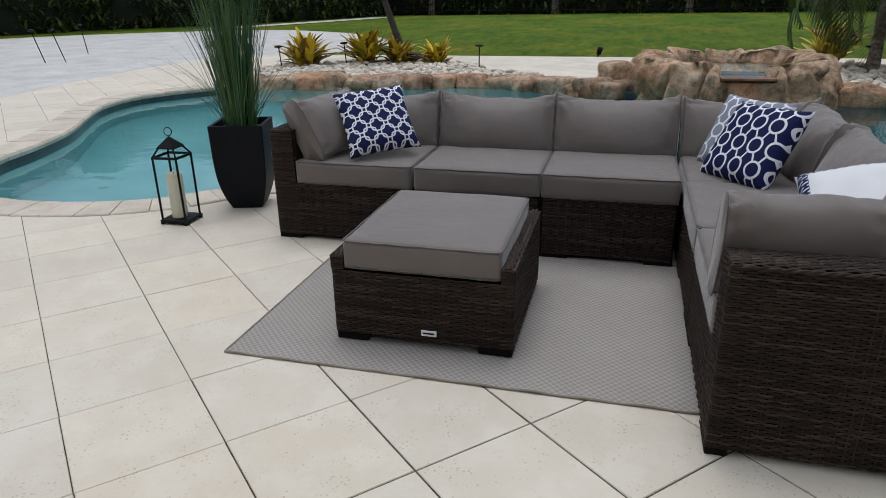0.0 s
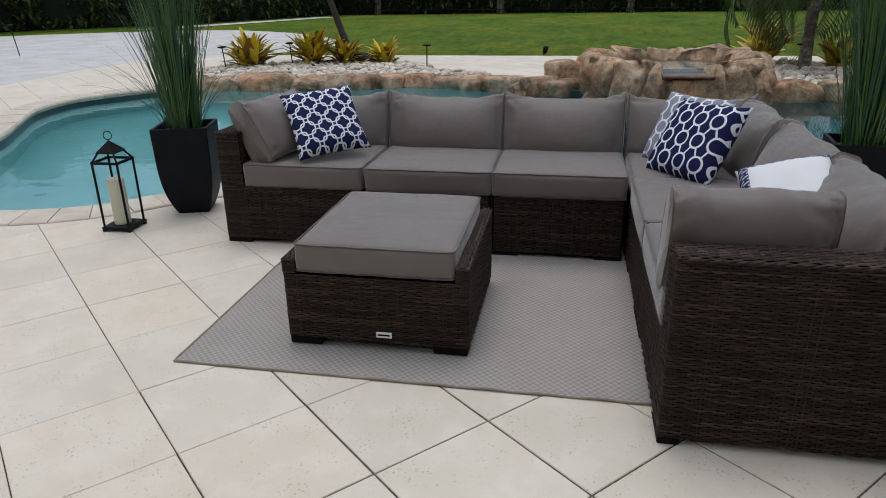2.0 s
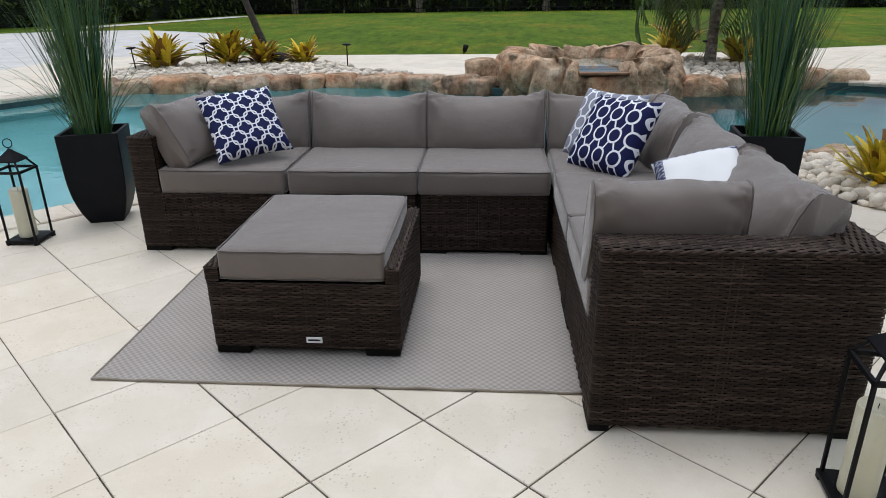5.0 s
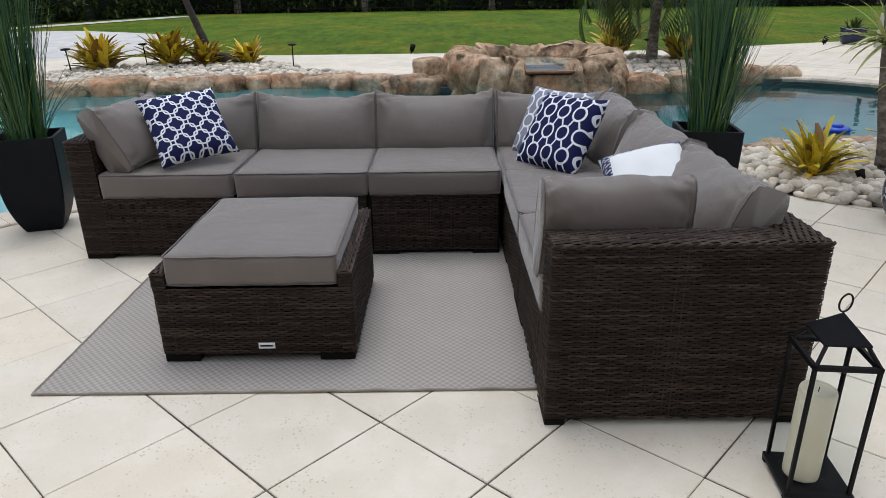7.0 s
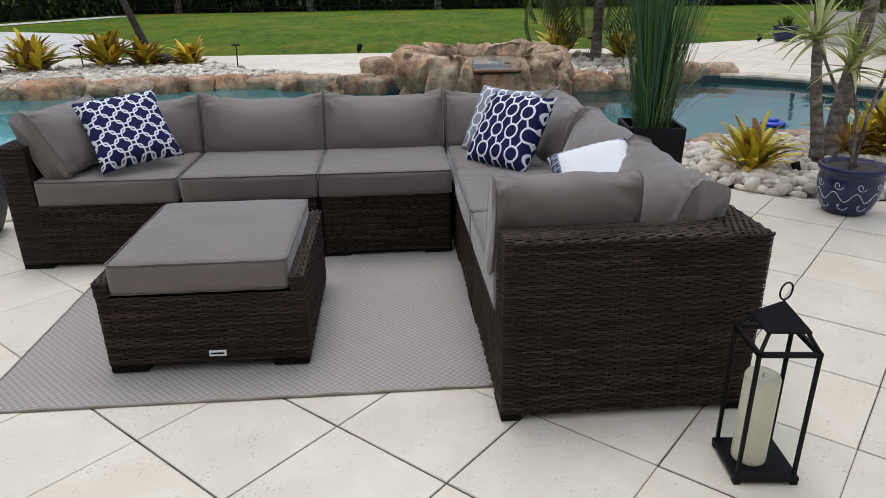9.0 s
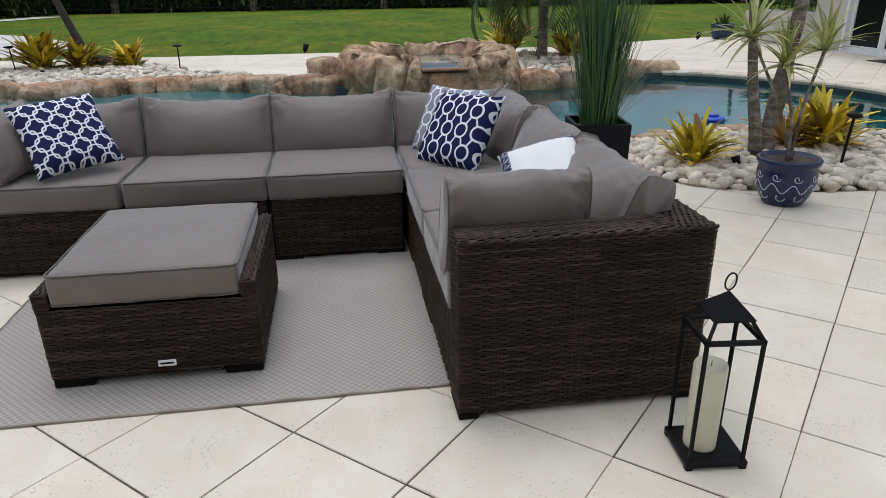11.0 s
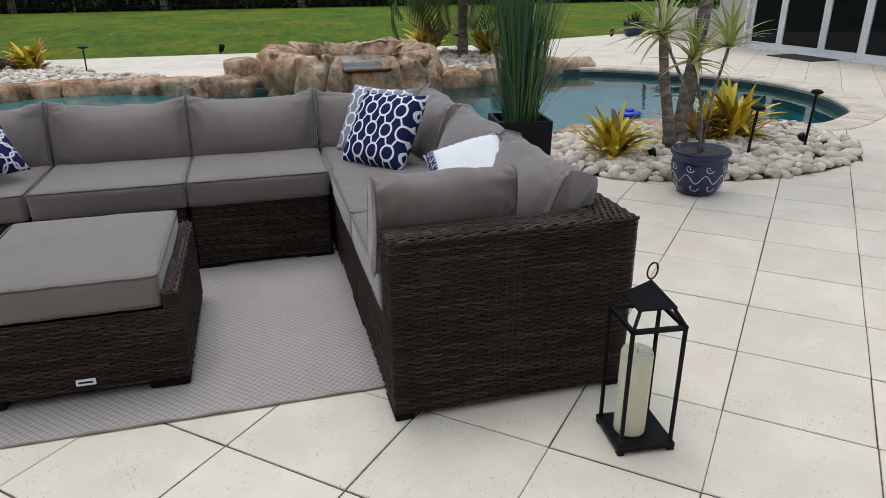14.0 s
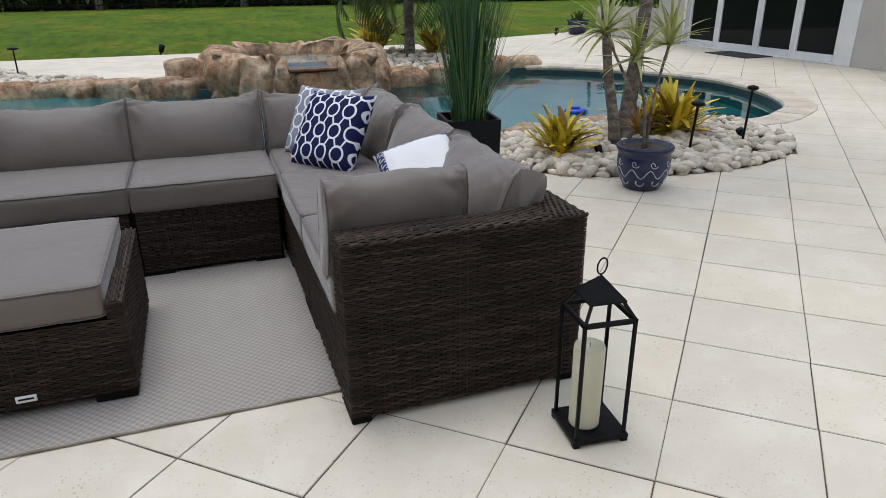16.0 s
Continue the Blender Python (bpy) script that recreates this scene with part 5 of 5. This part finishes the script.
for k, (x, y, z, n, ln, red) in enumerate(((2.76, 4.85, 0.02, 80, 0.36, 0.10), (4.12, 5.19, 0.02, 125, 0.44, 0.10), (3.82, 5.25, 0.02, 60, 0.36, 0.45), (-6.2, 12.6, 0.0, 105, 0.62, 0.3), (-5.15, 13.15, 0.0, 110, 0.64, 0.2), (-4.5, 13.25, 0.0, 80, 0.5, 0.5),
                                       (-3.7, 13.3, 0.0, 80, 0.44, 0.2), (3.35, 13.3, 0.05, 70, 0.75, 0.3), (4.45, 12.75, 0.0, 60, 0.6, 0.4))):
    rosette(pose(x, y, z), "yellow-green shrub growing among white stones" if k < 3 else "yellow and bronze shrub in a stone bed", 50 + k, n, ln, 0.058 if k < 3 else 0.105, red=red)


def trunk(pts, radii, mat, sides=12, seed=0):
    c = smooth_loop(pts, 0.06, False)
    n = len(c)
    bm = bmesh.new()
    rr = []
    for i in range(n):
        t = i / (n - 1) * (len(radii) - 1)
        k = min(int(t), len(radii) - 2)
        rr.append((radii[k] + (radii[k + 1] - radii[k]) * (t - k)) * (1 + 0.030 * math.sin(i * 1.9 + seed) + 0.05 * noise.noise(Vector((i * 0.3, seed, 0)))))
    return tube(bm, c, rr, sides)


def frond(v, f, base, az, rise, length, droop, rng, leaflet=0.42, n=26):
    d = Vector((math.cos(az), math.sin(az), 0))
    side = Vector((-d.y, d.x, 0))
    q, ang = Vector(base), rise
    for i in range(n):
        st = (d * math.cos(ang) + Vector((0, 0, math.sin(ang)))) * (length / n)
        nq = q + st
        ribbon(v, f, [q, nq], [0.02, 0.018], side, 0.0)
        if i > 3:
            ll = leaflet * math.sin(math.pi * (0.12 + 0.83 * i / n))
            for s in (-1, 1):
                out = (side * s * 0.75 + st.normalized() * 0.55 + Vector((0, 0, -0.25))).normalized()
                p1 = nq + out * ll * 0.5
                p2 = p1 + (out + Vector((0, 0, -0.9))).normalized() * ll * 0.55
                ribbon(v, f, [nq, p1, p2], [0.03, 0.030, 0.006], out.cross(Vector((0, 0, 1))).normalized() if abs(out.z) < 0.99 else side, 0.0)
        q = nq
        ang -= droop / n


def palm(m, label, pts, radii, crown, n, length, seed, mat=BARK, rise=(0.2, 1.0), droop=(1.4, 2.2), leaflet=0.42):
    p = thing("palm_tree", label, "palm", m)
    part("trunk", trunk(pts, radii, mat, seed=seed), mat, p, "ringed trunk", True)
    rng = random.Random(seed)
    v, f = [], []
    for k in range(n):
        frond(v, f, crown, 6.283 * k / n + rng.uniform(-0.2, 0.2), rng.uniform(*rise), length * rng.uniform(0.85, 1.1), rng.uniform(*droop), rng, leaflet)
    ob = new("crown", leaf_mesh("crown", v, f, FROND))
    ob.parent = p
    tagged(ob, "drooping green palm fronds")
    return p


palm(pose(3.37, 5.02, -0.03), "slender grey palm trunk rising from the pebble bed", [(0.03, 0, 0), (0, 0, 0.25), (-0.10, 0, 0.7), (-0.19, 0.0, 1.3), (-0.32, 0.05, 2.4), (-0.4, 0.1, 4.2)], [0.058, 0.038, 0.032, 0.031, 0.030, 0.03], (-0.4, 0.1, 4.2), 11, 1.9, 5)
palm(pose(3.52, 5.06, -0.03), "thick grey palm trunk rising from the pebble bed", [(-0.02, 0, 0), (0, 0, 0.25), (0.04, 0, 0.7), (0.10, 0.0, 1.3), (0.22, 0.05, 2.4), (0.4, 0.1, 4.5)], [0.08, 0.055, 0.046, 0.045, 0.044, 0.04], (0.4, 0.1, 4.5), 11, 1.9, 6)
palm(pose(3.8, 12.5, -0.03), "young palm with drooping fronds beside the spa", [(0, 0, 0), (0, 0, 0.6), (0.02, 0, 1.4), (0.02, 0, 2.0)], [0.11, 0.085, 0.08, 0.075], (0.02, 0, 2.0), 26, 2.2, 7, BARK, (-0.2, 0.9), (2.0, 3.2), 0.6)
palm(pose(-4.6, 13.84, -0.03), "leaning dark palm in the stone bed behind the pool", [(0, 0, 0), (-0.10, 0, 0.5), (-0.32, 0.02, 1.15), (-0.6, 0.05, 2.0), (-0.75, 0.08, 2.6)], [0.13, 0.07, 0.06, 0.055, 0.05], (-0.75, 0.08, 2.6), 13, 1.7, 8, DARK_BARK, (0.1, 0.9), (1.7, 2.5), 0.5)
bm = boulder_bm(0.75, 0.4, 0.34, 4.4, 3, rough=0.5)
solid("tree_stump", bm, DARK_BARK, "gnarled dark root lying on the white stones", "stump", pose(-4.25, 13.6, 0.06, 0, 0, 12), True)

# blue glazed pot with a variegated dracaena
pot = thing("potted_plant", "cobalt blue glazed pot with a variegated dracaena", "potted plant", pose(2.90, 3.91, 0))
prof = [(0.10, 0.0), (0.125, 0.008), (0.155, 0.06), (0.176, 0.12), (0.186, 0.18), (0.184, 0.235), (0.178, 0.262), (0.190, 0.272), (0.198, 0.285), (0.198, 0.305), (0.188, 0.315), (0.172, 0.312), (0.168, 0.285)]
part("pot", lathe(bmesh.new(), prof, 48), BLUE, pot, "cobalt blue glazed pot with white scrolls", True)
bm = bmesh.new()
bmesh.ops.create_circle(bm, cap_ends=True, radius=0.168, segments=32)
bmesh.ops.translate(bm, vec=(0, 0, 0.288), verts=bm.verts)
part("soil", bm, SOIL, pot)


def pot_radius(z):
    for (r0, z0), (r1, z1) in zip(prof, prof[1:]):
        if z0 <= z <= z1:
            return r0 + (r1 - r0) * (z - z0) / (z1 - z0)
    return 0.18


def on_pot(s, z):
    a = s / 0.18
    r = pot_radius(max(0.01, min(0.262, z))) + 0.001
    return (r * math.cos(a), r * math.sin(a), z)


bm = bmesh.new()
for k in range(9):
    s0 = k * 0.1257
    tube(bm, [on_pot(s0 + t * 0.1257, 0.135 + 0.030 * math.sin(t * 6.283)) for t in (j / 12 for j in range(13))], 0.0032, 5)
    for sx, sz, sg in ((0.030, 0.17, 1), (0.095, 0.10, -1)):
        tube(bm, [on_pot(s0 + sx + sg * 0.004 * t + (0.030 - 0.0021 * t) * math.cos(t * 0.62) * 0.9, sz + sg * 0.028 + sg * (0.030 - 0.0021 * t) * math.sin(t * 0.62)) for t in range(12)], 0.003, 5)
part("scroll_decoration", bm, BLUE_WHITE, pot, "raised white scrollwork", True)
for k, (tx, tz, r, n) in enumerate(((-0.15, 0.90, 0.33, 36), (0.12, 0.99, 0.36, 36), (-0.38, 1.08, 0.37, 40), (-0.04, 0.40, 0.2, 18))):
    base = (-0.03 + 0.03 * k, 0.02 * k - 0.02, 0.28)
    tip = Vector((tx, 0.02 * k, tz))
    mid = Vector(base).lerp(tip, 0.5) + Vector((0.05 * (1 if k != 1 else -0.4), 0.01, -0.02))
    if k < 3:
        part("stem", trunk([base, mid, tip], [0.013, 0.010, 0.009], BARK, 7, k), BARK, pot, "thin bare grey stem", True)
    rng = random.Random(70 + k)
    v, f = [], []
    for j in range(n):
        arc_leaf(v, f, tip + Vector((0, 0, rng.uniform(-0.03, 0.02))), rng.uniform(0, 6.283), rng.uniform(0.1, 1.9) if k < 3 else rng.uniform(0.3, 1.2), r * rng.uniform(0.7, 1.15), 0.028, rng.uniform(0.2, 1.1), rng, 6, 0.1, 0.2)
    ob = new("leaf_tuft", leaf_mesh("leaf_tuft", v, f, VARIEGATED if k < 3 else CROTON_RED))
    ob.parent = pot
    tagged(ob, "narrow green and cream striped leaves" if k < 3 else "dry bronze leaves")


def path_light(m, height, label, head=0.055):
    l = thing("path_light", label, "garden light", m, "black garden path lights")
    part("stake", tube(bmesh.new(), [(0, 0, -0.05), (0, 0, height - 0.03)], 0.011, 8), BLACK, l)
    part("cap", lathe(bmesh.new(), [(0.012, height - 0.045), (head * 0.8, height - 0.03), (head, height - 0.022), (head * 0.8, height - 0.004), (0.01, height + 0.004)], 18), BLACK, l, "black mushroom cap", True)
    return l


def spot_light(m, label):
    l = thing("spot_light", label, "garden light", m, "small black spot lights")
    part("stake", tube(bmesh.new(), [(0, 0, -0.03), (0, 0, 0.06)], 0.008, 6), BLACK, l)
    part("head", tube(bmesh.new(), [(0, 0, 0.03), (0.02, 0.0, 0.075), (0.03, 0, 0.1)], [0.024, 0.03, 0.034], 12), BLACK, l, "black cylindrical lamp head", True)
    return l


for x, y, hgt, tx, ty, r in ((3.81, 4.54, 0.455, 2, 3, 0.06), (4.46, 4.64, 0.53, 0, 3, 0.05), (-6.5, 12.12, 0.45, 0, -4, 0.09), (-5.5, 12.95, 0.46, 0, -3, 0.09), (-2.63, 12.3, 0.47, 0, 1, 0.085), (3.72, 12.55, 0.46, 0, 1, 0.085)):
    path_light(pose(x, y, 0, tx, ty, 0), hgt, "black mushroom path light standing in stones", r)
for x, y, ty in ((-13.04, 13.06, -12), (-12.63, 13.24, -13), (-13.74, 15.21, -5)):
    path_light(pose(x, y, -0.03, 0, ty, 40), 0.76, "black path light leaning in the pale sand", 0.08)
for x, y, z, turn in ((3.01, 4.63, 0.03, 120), (4.57, 4.76, 0.03, 200), (-4.9, 12.4, 0.0, 30), (-0.67, 15.6, -0.03, 80)):
    s = spot_light(pose(x, y, z, 10, 8, turn), "small black spot light beside the planting")
    if y > 15:
        s.scale = (1.9, 1.9, 1.9)

# blue dispenser floating in the pool
fl = thing("pool_float", "round blue chlorine dispenser floating in the pool", "pool float", pose(4.22, 7.1, WATER_Z - 0.008))
part("ring", lathe(bmesh.new(), [(0.05, 0.0), (0.12, 0.005), (0.135, 0.03), (0.12, 0.055), (0.06, 0.062), (0.05, 0.055)], 24), FLOAT_BLUE, fl, "", True)
part("cap", lathe(bmesh.new(), [(0.05, 0.04), (0.055, 0.08), (0.04, 0.09)], 18), FLOAT_BLUE, fl, "raised blue cap", True)

# maker's plate on the ottoman: a pale tag with a dark bar
part("name_plate", boxed(0.385, 0.450, -0.0125, -0.006, 0.062, 0.087, 0.002), WHITE, ott, "small silver maker's plate")
part("plate_mark", boxed(0.393, 0.442, -0.0135, -0.0115, 0.072, 0.079), FOOT, ott, "dark bar on the plate")

# ---------------------------------------------------------------- house with glass doors
house = thing("house", "pale stucco house with white-framed sliding glass doors", "house", pose(10.15, 0, 0))
HT = 3.1


def wall_piece(y0, y1, z0, z1, x0=0.0, x1=0.3, name="wall"):
    part(name, boxed(x0, x1, y0, y1, z0, z1, 0.006, 1), STUCCO, house, "pale painted stucco")


wall_piece(2.0, 8.45, 0, HT, -0.02)
wall_piece(12.75, 13.7, 0, HT)
wall_piece(8.45, 12.75, 2.45, HT)
# unseen wing behind the camera, added to keep sky light off front faces
wall_piece(-3.3, -3.0, 0, HT, -20.0, 0.0)
part("roof", boxed(-20.3, 0.0, -9.0, -2.3, HT, HT + 0.25, 0.02), STUCCO, house, "flat pale roof edge, added out of view")
part("roof", boxed(-0.7, 8.0, 1.0, 15.0, HT, HT + 0.25, 0.02), STUCCO, house, "flat pale roof edge, added out of view")
# flat panel, its colour painted as an unlit room; no room is built
part("interior", boxed(0.25, 0.29, 8.46, 12.74, 0.0, 2.44), SHADE_BLACK, house, "near-black panel painted as the unlit room behind the doors")
edges = [8.80, 9.76, 10.67, 11.77, 12.68]
for a, b in zip(edges, edges[1:]):
    d = part("door", boxed(0.09, 0.11, a + 0.05, b - 0.05, 0.08, 2.38), DOOR_GLASS, house, "dark glass sliding door panel")
    for y0, y1, z0, z1 in ((a, a + 0.08, 0.02, 2.44), (b - 0.08, b, 0.02, 2.44), (a + 0.08, b - 0.08, 0.02, 0.14), (a + 0.08, b - 0.08, 2.36, 2.44)):
        part("door_frame", boxed(0.06, 0.13, y0 + 0.001, y1 - 0.001, z0, z1, 0.004, 1), WHITE, d, "white aluminium frame")
part("jamb", boxed(-0.03, 0.2, 8.451, 8.799, 0.0, 2.449, 0.004, 1), WHITE, house, "white door jamb")
part("jamb", boxed(-0.03, 0.2, 12.681, 12.749, 0.0, 2.449, 0.004, 1), WHITE, house, "white door jamb")
part("threshold", boxed(-0.04, 0.2, 8.52, 12.68, 0.0, 0.02, 0.004, 1), WHITE, house, "white door track")
solid("door_mat", boxed(9.45, 10.08, 10.05, 11.15, 0.001, 0.016, 0.005), MAT_BLACK, "black rubber mat in front of the glass doors", "mat")

pw = thing("garden_planter", "pale stucco planter wall with clipped green shrub", "planter", pose(9.7, 15.1, 0, 0, 0, -65))
part("wall", boxed(-0.3, 1.4, 0, 0.75, 0, 0.72, 0.012), STUCCO, pw)
rng = random.Random(9)
v, f = [], []
for k in range(900):
    q = Vector((rng.uniform(-0.2, 1.3), rng.uniform(0.08, 0.66), 0.7 + rng.random() ** 0.6 * 0.4))
    arc_leaf(v, f, q, rng.uniform(0, 6.283), rng.uniform(0.2, 1.4), 0.09, 0.05, 0.4, rng, 2, 1.0)
ob = new("shrub", leaf_mesh("shrub", v, f, FROND))
ob.parent = pw
tagged(ob, "low green leaves", kind="stuff")
fp = thing("garden_pot", "dark blue pot with a small plant on the far deck", "plant pot", pose(9.6, 16.3, 0))
part("pot", lathe(bmesh.new(), [(0.18, 0), (0.24, 0.05), (0.27, 0.2), (0.27, 0.32), (0.29, 0.34), (0.29, 0.37), (0.25, 0.37), (0.24, 0.3)], 28), BLUE, fp, "dark blue glazed pot", True)
v, f = [], []
for k in range(40):
    arc_leaf(v, f, (rng.uniform(-0.12, 0.12), rng.uniform(-0.12, 0.12), 0.32), rng.uniform(0, 6.283), rng.uniform(0.1, 1.0), 0.3, 0.03, 0.7, rng, 4, 1.0)
ob = new("foliage", leaf_mesh("foliage", v, f, FROND))
ob.parent = fp
tagged(ob, "thin green leaves")
spot_light(pose(8.9, 16.2, -0.02, 0, 0, 10), "small black spot light beside the planting").scale = (1.9, 1.9, 1.9)

# ---------------------------------------------------------------- far garden
walkway = solid("walkway", sheet(bmesh.new(), [(-18.3, 26.6), (-17.0, 26.9), (-15.0, 33.0), (-13.2, 38.5), (-14.6, 38.5), (-16.3, 33.0)], -0.025), PALE_PATH, "narrow pale walk crossing the lawn", "walkway", kind="structure")


def hedge(name, line, label, height, count, leaf, seed, depth=1.5):
    """A dark hedge: a core wall coloured as inner shade, thousands of loose leaves."""
    h = thing(name, label, "hedge", kind="structure")
    pts = smooth_loop(line, 0.8, False)
    bm = bmesh.new()
    n = len(pts)
    rings = []
    for i, q in enumerate(pts):
        t = (pts[min(i + 1, n - 1)] - pts[max(i - 1, 0)]).normalized()
        nr = Vector((t.y, -t.x, 0))
        k = 0.5 * noise.noise(Vector((i * 0.6, seed, 0)))
        hh = height * (1 + 0.25 * noise.noise(Vector((i * 0.35, seed + 4, 0))))
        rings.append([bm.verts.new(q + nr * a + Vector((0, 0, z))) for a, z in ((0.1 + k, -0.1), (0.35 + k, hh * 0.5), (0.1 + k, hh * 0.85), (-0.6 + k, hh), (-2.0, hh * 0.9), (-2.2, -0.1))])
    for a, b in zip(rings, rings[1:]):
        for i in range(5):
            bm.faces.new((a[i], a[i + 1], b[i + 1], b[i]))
    part("core", bm, SHADE_BLACK, h, "core wall coloured as the dark shade inside the hedge", True)
    rng = random.Random(seed)
    v, f = [], []
    for k in range(count):
        i = rng.uniform(0, n - 1.001)
        a, b = pts[int(i)], pts[int(i) + 1]
        q = a.lerp(b, i % 1)
        t = (b - a).normalized()
        nr = Vector((t.y, -t.x, 0))
        z = height * rng.random() ** 1.7
        clump = noise.noise(Vector((q.x * 0.7, q.y * 0.7, z * 0.9 + seed)))
        q = q + nr * (0.35 + clump * depth * 0.6 + rng.uniform(-0.2, 0.3)) + Vector((0, 0, z))
        arc_leaf(v, f, q, rng.uniform(0, 6.283), rng.uniform(0.2, 2.2), leaf * rng.uniform(0.6, 1.3), leaf * 0.4, rng.uniform(0, 1), rng, 2, 1.0)
    ob = new("leaves", leaf_mesh("leaves", v, f, HEDGE))
    ob.parent = h
    tagged(ob, "dense dark green leaves", kind="stuff")
    return h


hedge("hedge", [(-34, 10), (-28.5, 18), (-25.0, 22.6), (-23.4, 27.0), (-19.5, 31.0), (-17.5, 36), (-15.0, 42.0)], "tall dark green hedge beyond the sand", 6.0, 9000, 0.34, 3)
hedge("hedge", [(-17.5, 42.5), (0, 43.5), (20, 43.5), (45, 42), (60, 38)], "dark tree line behind the far fence", 2.7, 10000, 0.5, 5, 2.0)
# unseen hedge added behind the camera, where it blocks low sky light
hedge("hedge", [(14, -14), (2, -16), (-14, -14), (-26, -6), (-34, 4)], "tall dark hedge added out of view behind the deck", 4.0, 1500, 0.5, 6, 1.0)

rng = random.Random(77)
fence = thing("fence", "dark metal picket fence along the far lawn", "fence")
bm = bmesh.new()
for k in range(420):
    x = -15 + k * 0.155
    y = 41.7 + 0.02 * x - (0.004 * max(0, x - 15) ** 2)
    box(bm, x - 0.012, x + 0.012, y - 0.012, y + 0.012, -0.05, 1.45)
pk = part("picket_fill", bm, BLACK, fence, "thin black pickets")
tagged(pk, kind="stuff")
for z in (0.2, 1.3):
    part("rail", tube(bmesh.new(), [(-15 + k * 2, 41.7 + 0.02 * (-15 + k * 2) - 0.004 * max(0, -15 + k * 2 - 15) ** 2, z) for k in range(33)], 0.02, 5), BLACK, fence)
for k, x in enumerate((-12, -4.5, 3.0, 9.5, 17, 26)):
    t = thing("far_tree", "bare grey trunk in front of the far tree line", "tree", pose(x, 42.1, -0.05), "far tree trunks")
    part("trunk", trunk([(0, 0, 0), (0.05, 0, 1.5), (-0.1, 0, 4), (0.1, 0, 7)], [0.22, 0.17, 0.15, 0.1], BARK, 9, k), BARK, t, "", True)

# ---------------------------------------------------------------- deck pavers, last
deck = thing("deck", "cream stone deck of square pavers laid diagonally", "paving", kind="structure")
rest = bmesh.new()
square = {}
for c, poly, lift in paver_polys():
    if -2.6 < c.x < 3.6 and 0.5 < c.y < 4.6 or (-4.2 < c.x < -2.5 and 1.0 < c.y < 4.2):
        bm = bmesh.new()
        slab(bm, [q - c for q in poly], -0.04, 0.0)
        ob = new("paver", mesh_of(bm, "paver", PAVER))
        ob.parent = deck
        ob.location = (c.x, c.y, lift)
    else:
        slab(rest, [q + Vector((0, 0, lift)) for q in poly], -0.04, lift)
ob = new("far_pavers", mesh_of(rest, "far_pavers", PAVER_FAR))
ob.parent = deck
tagged(ob, kind="stuff")
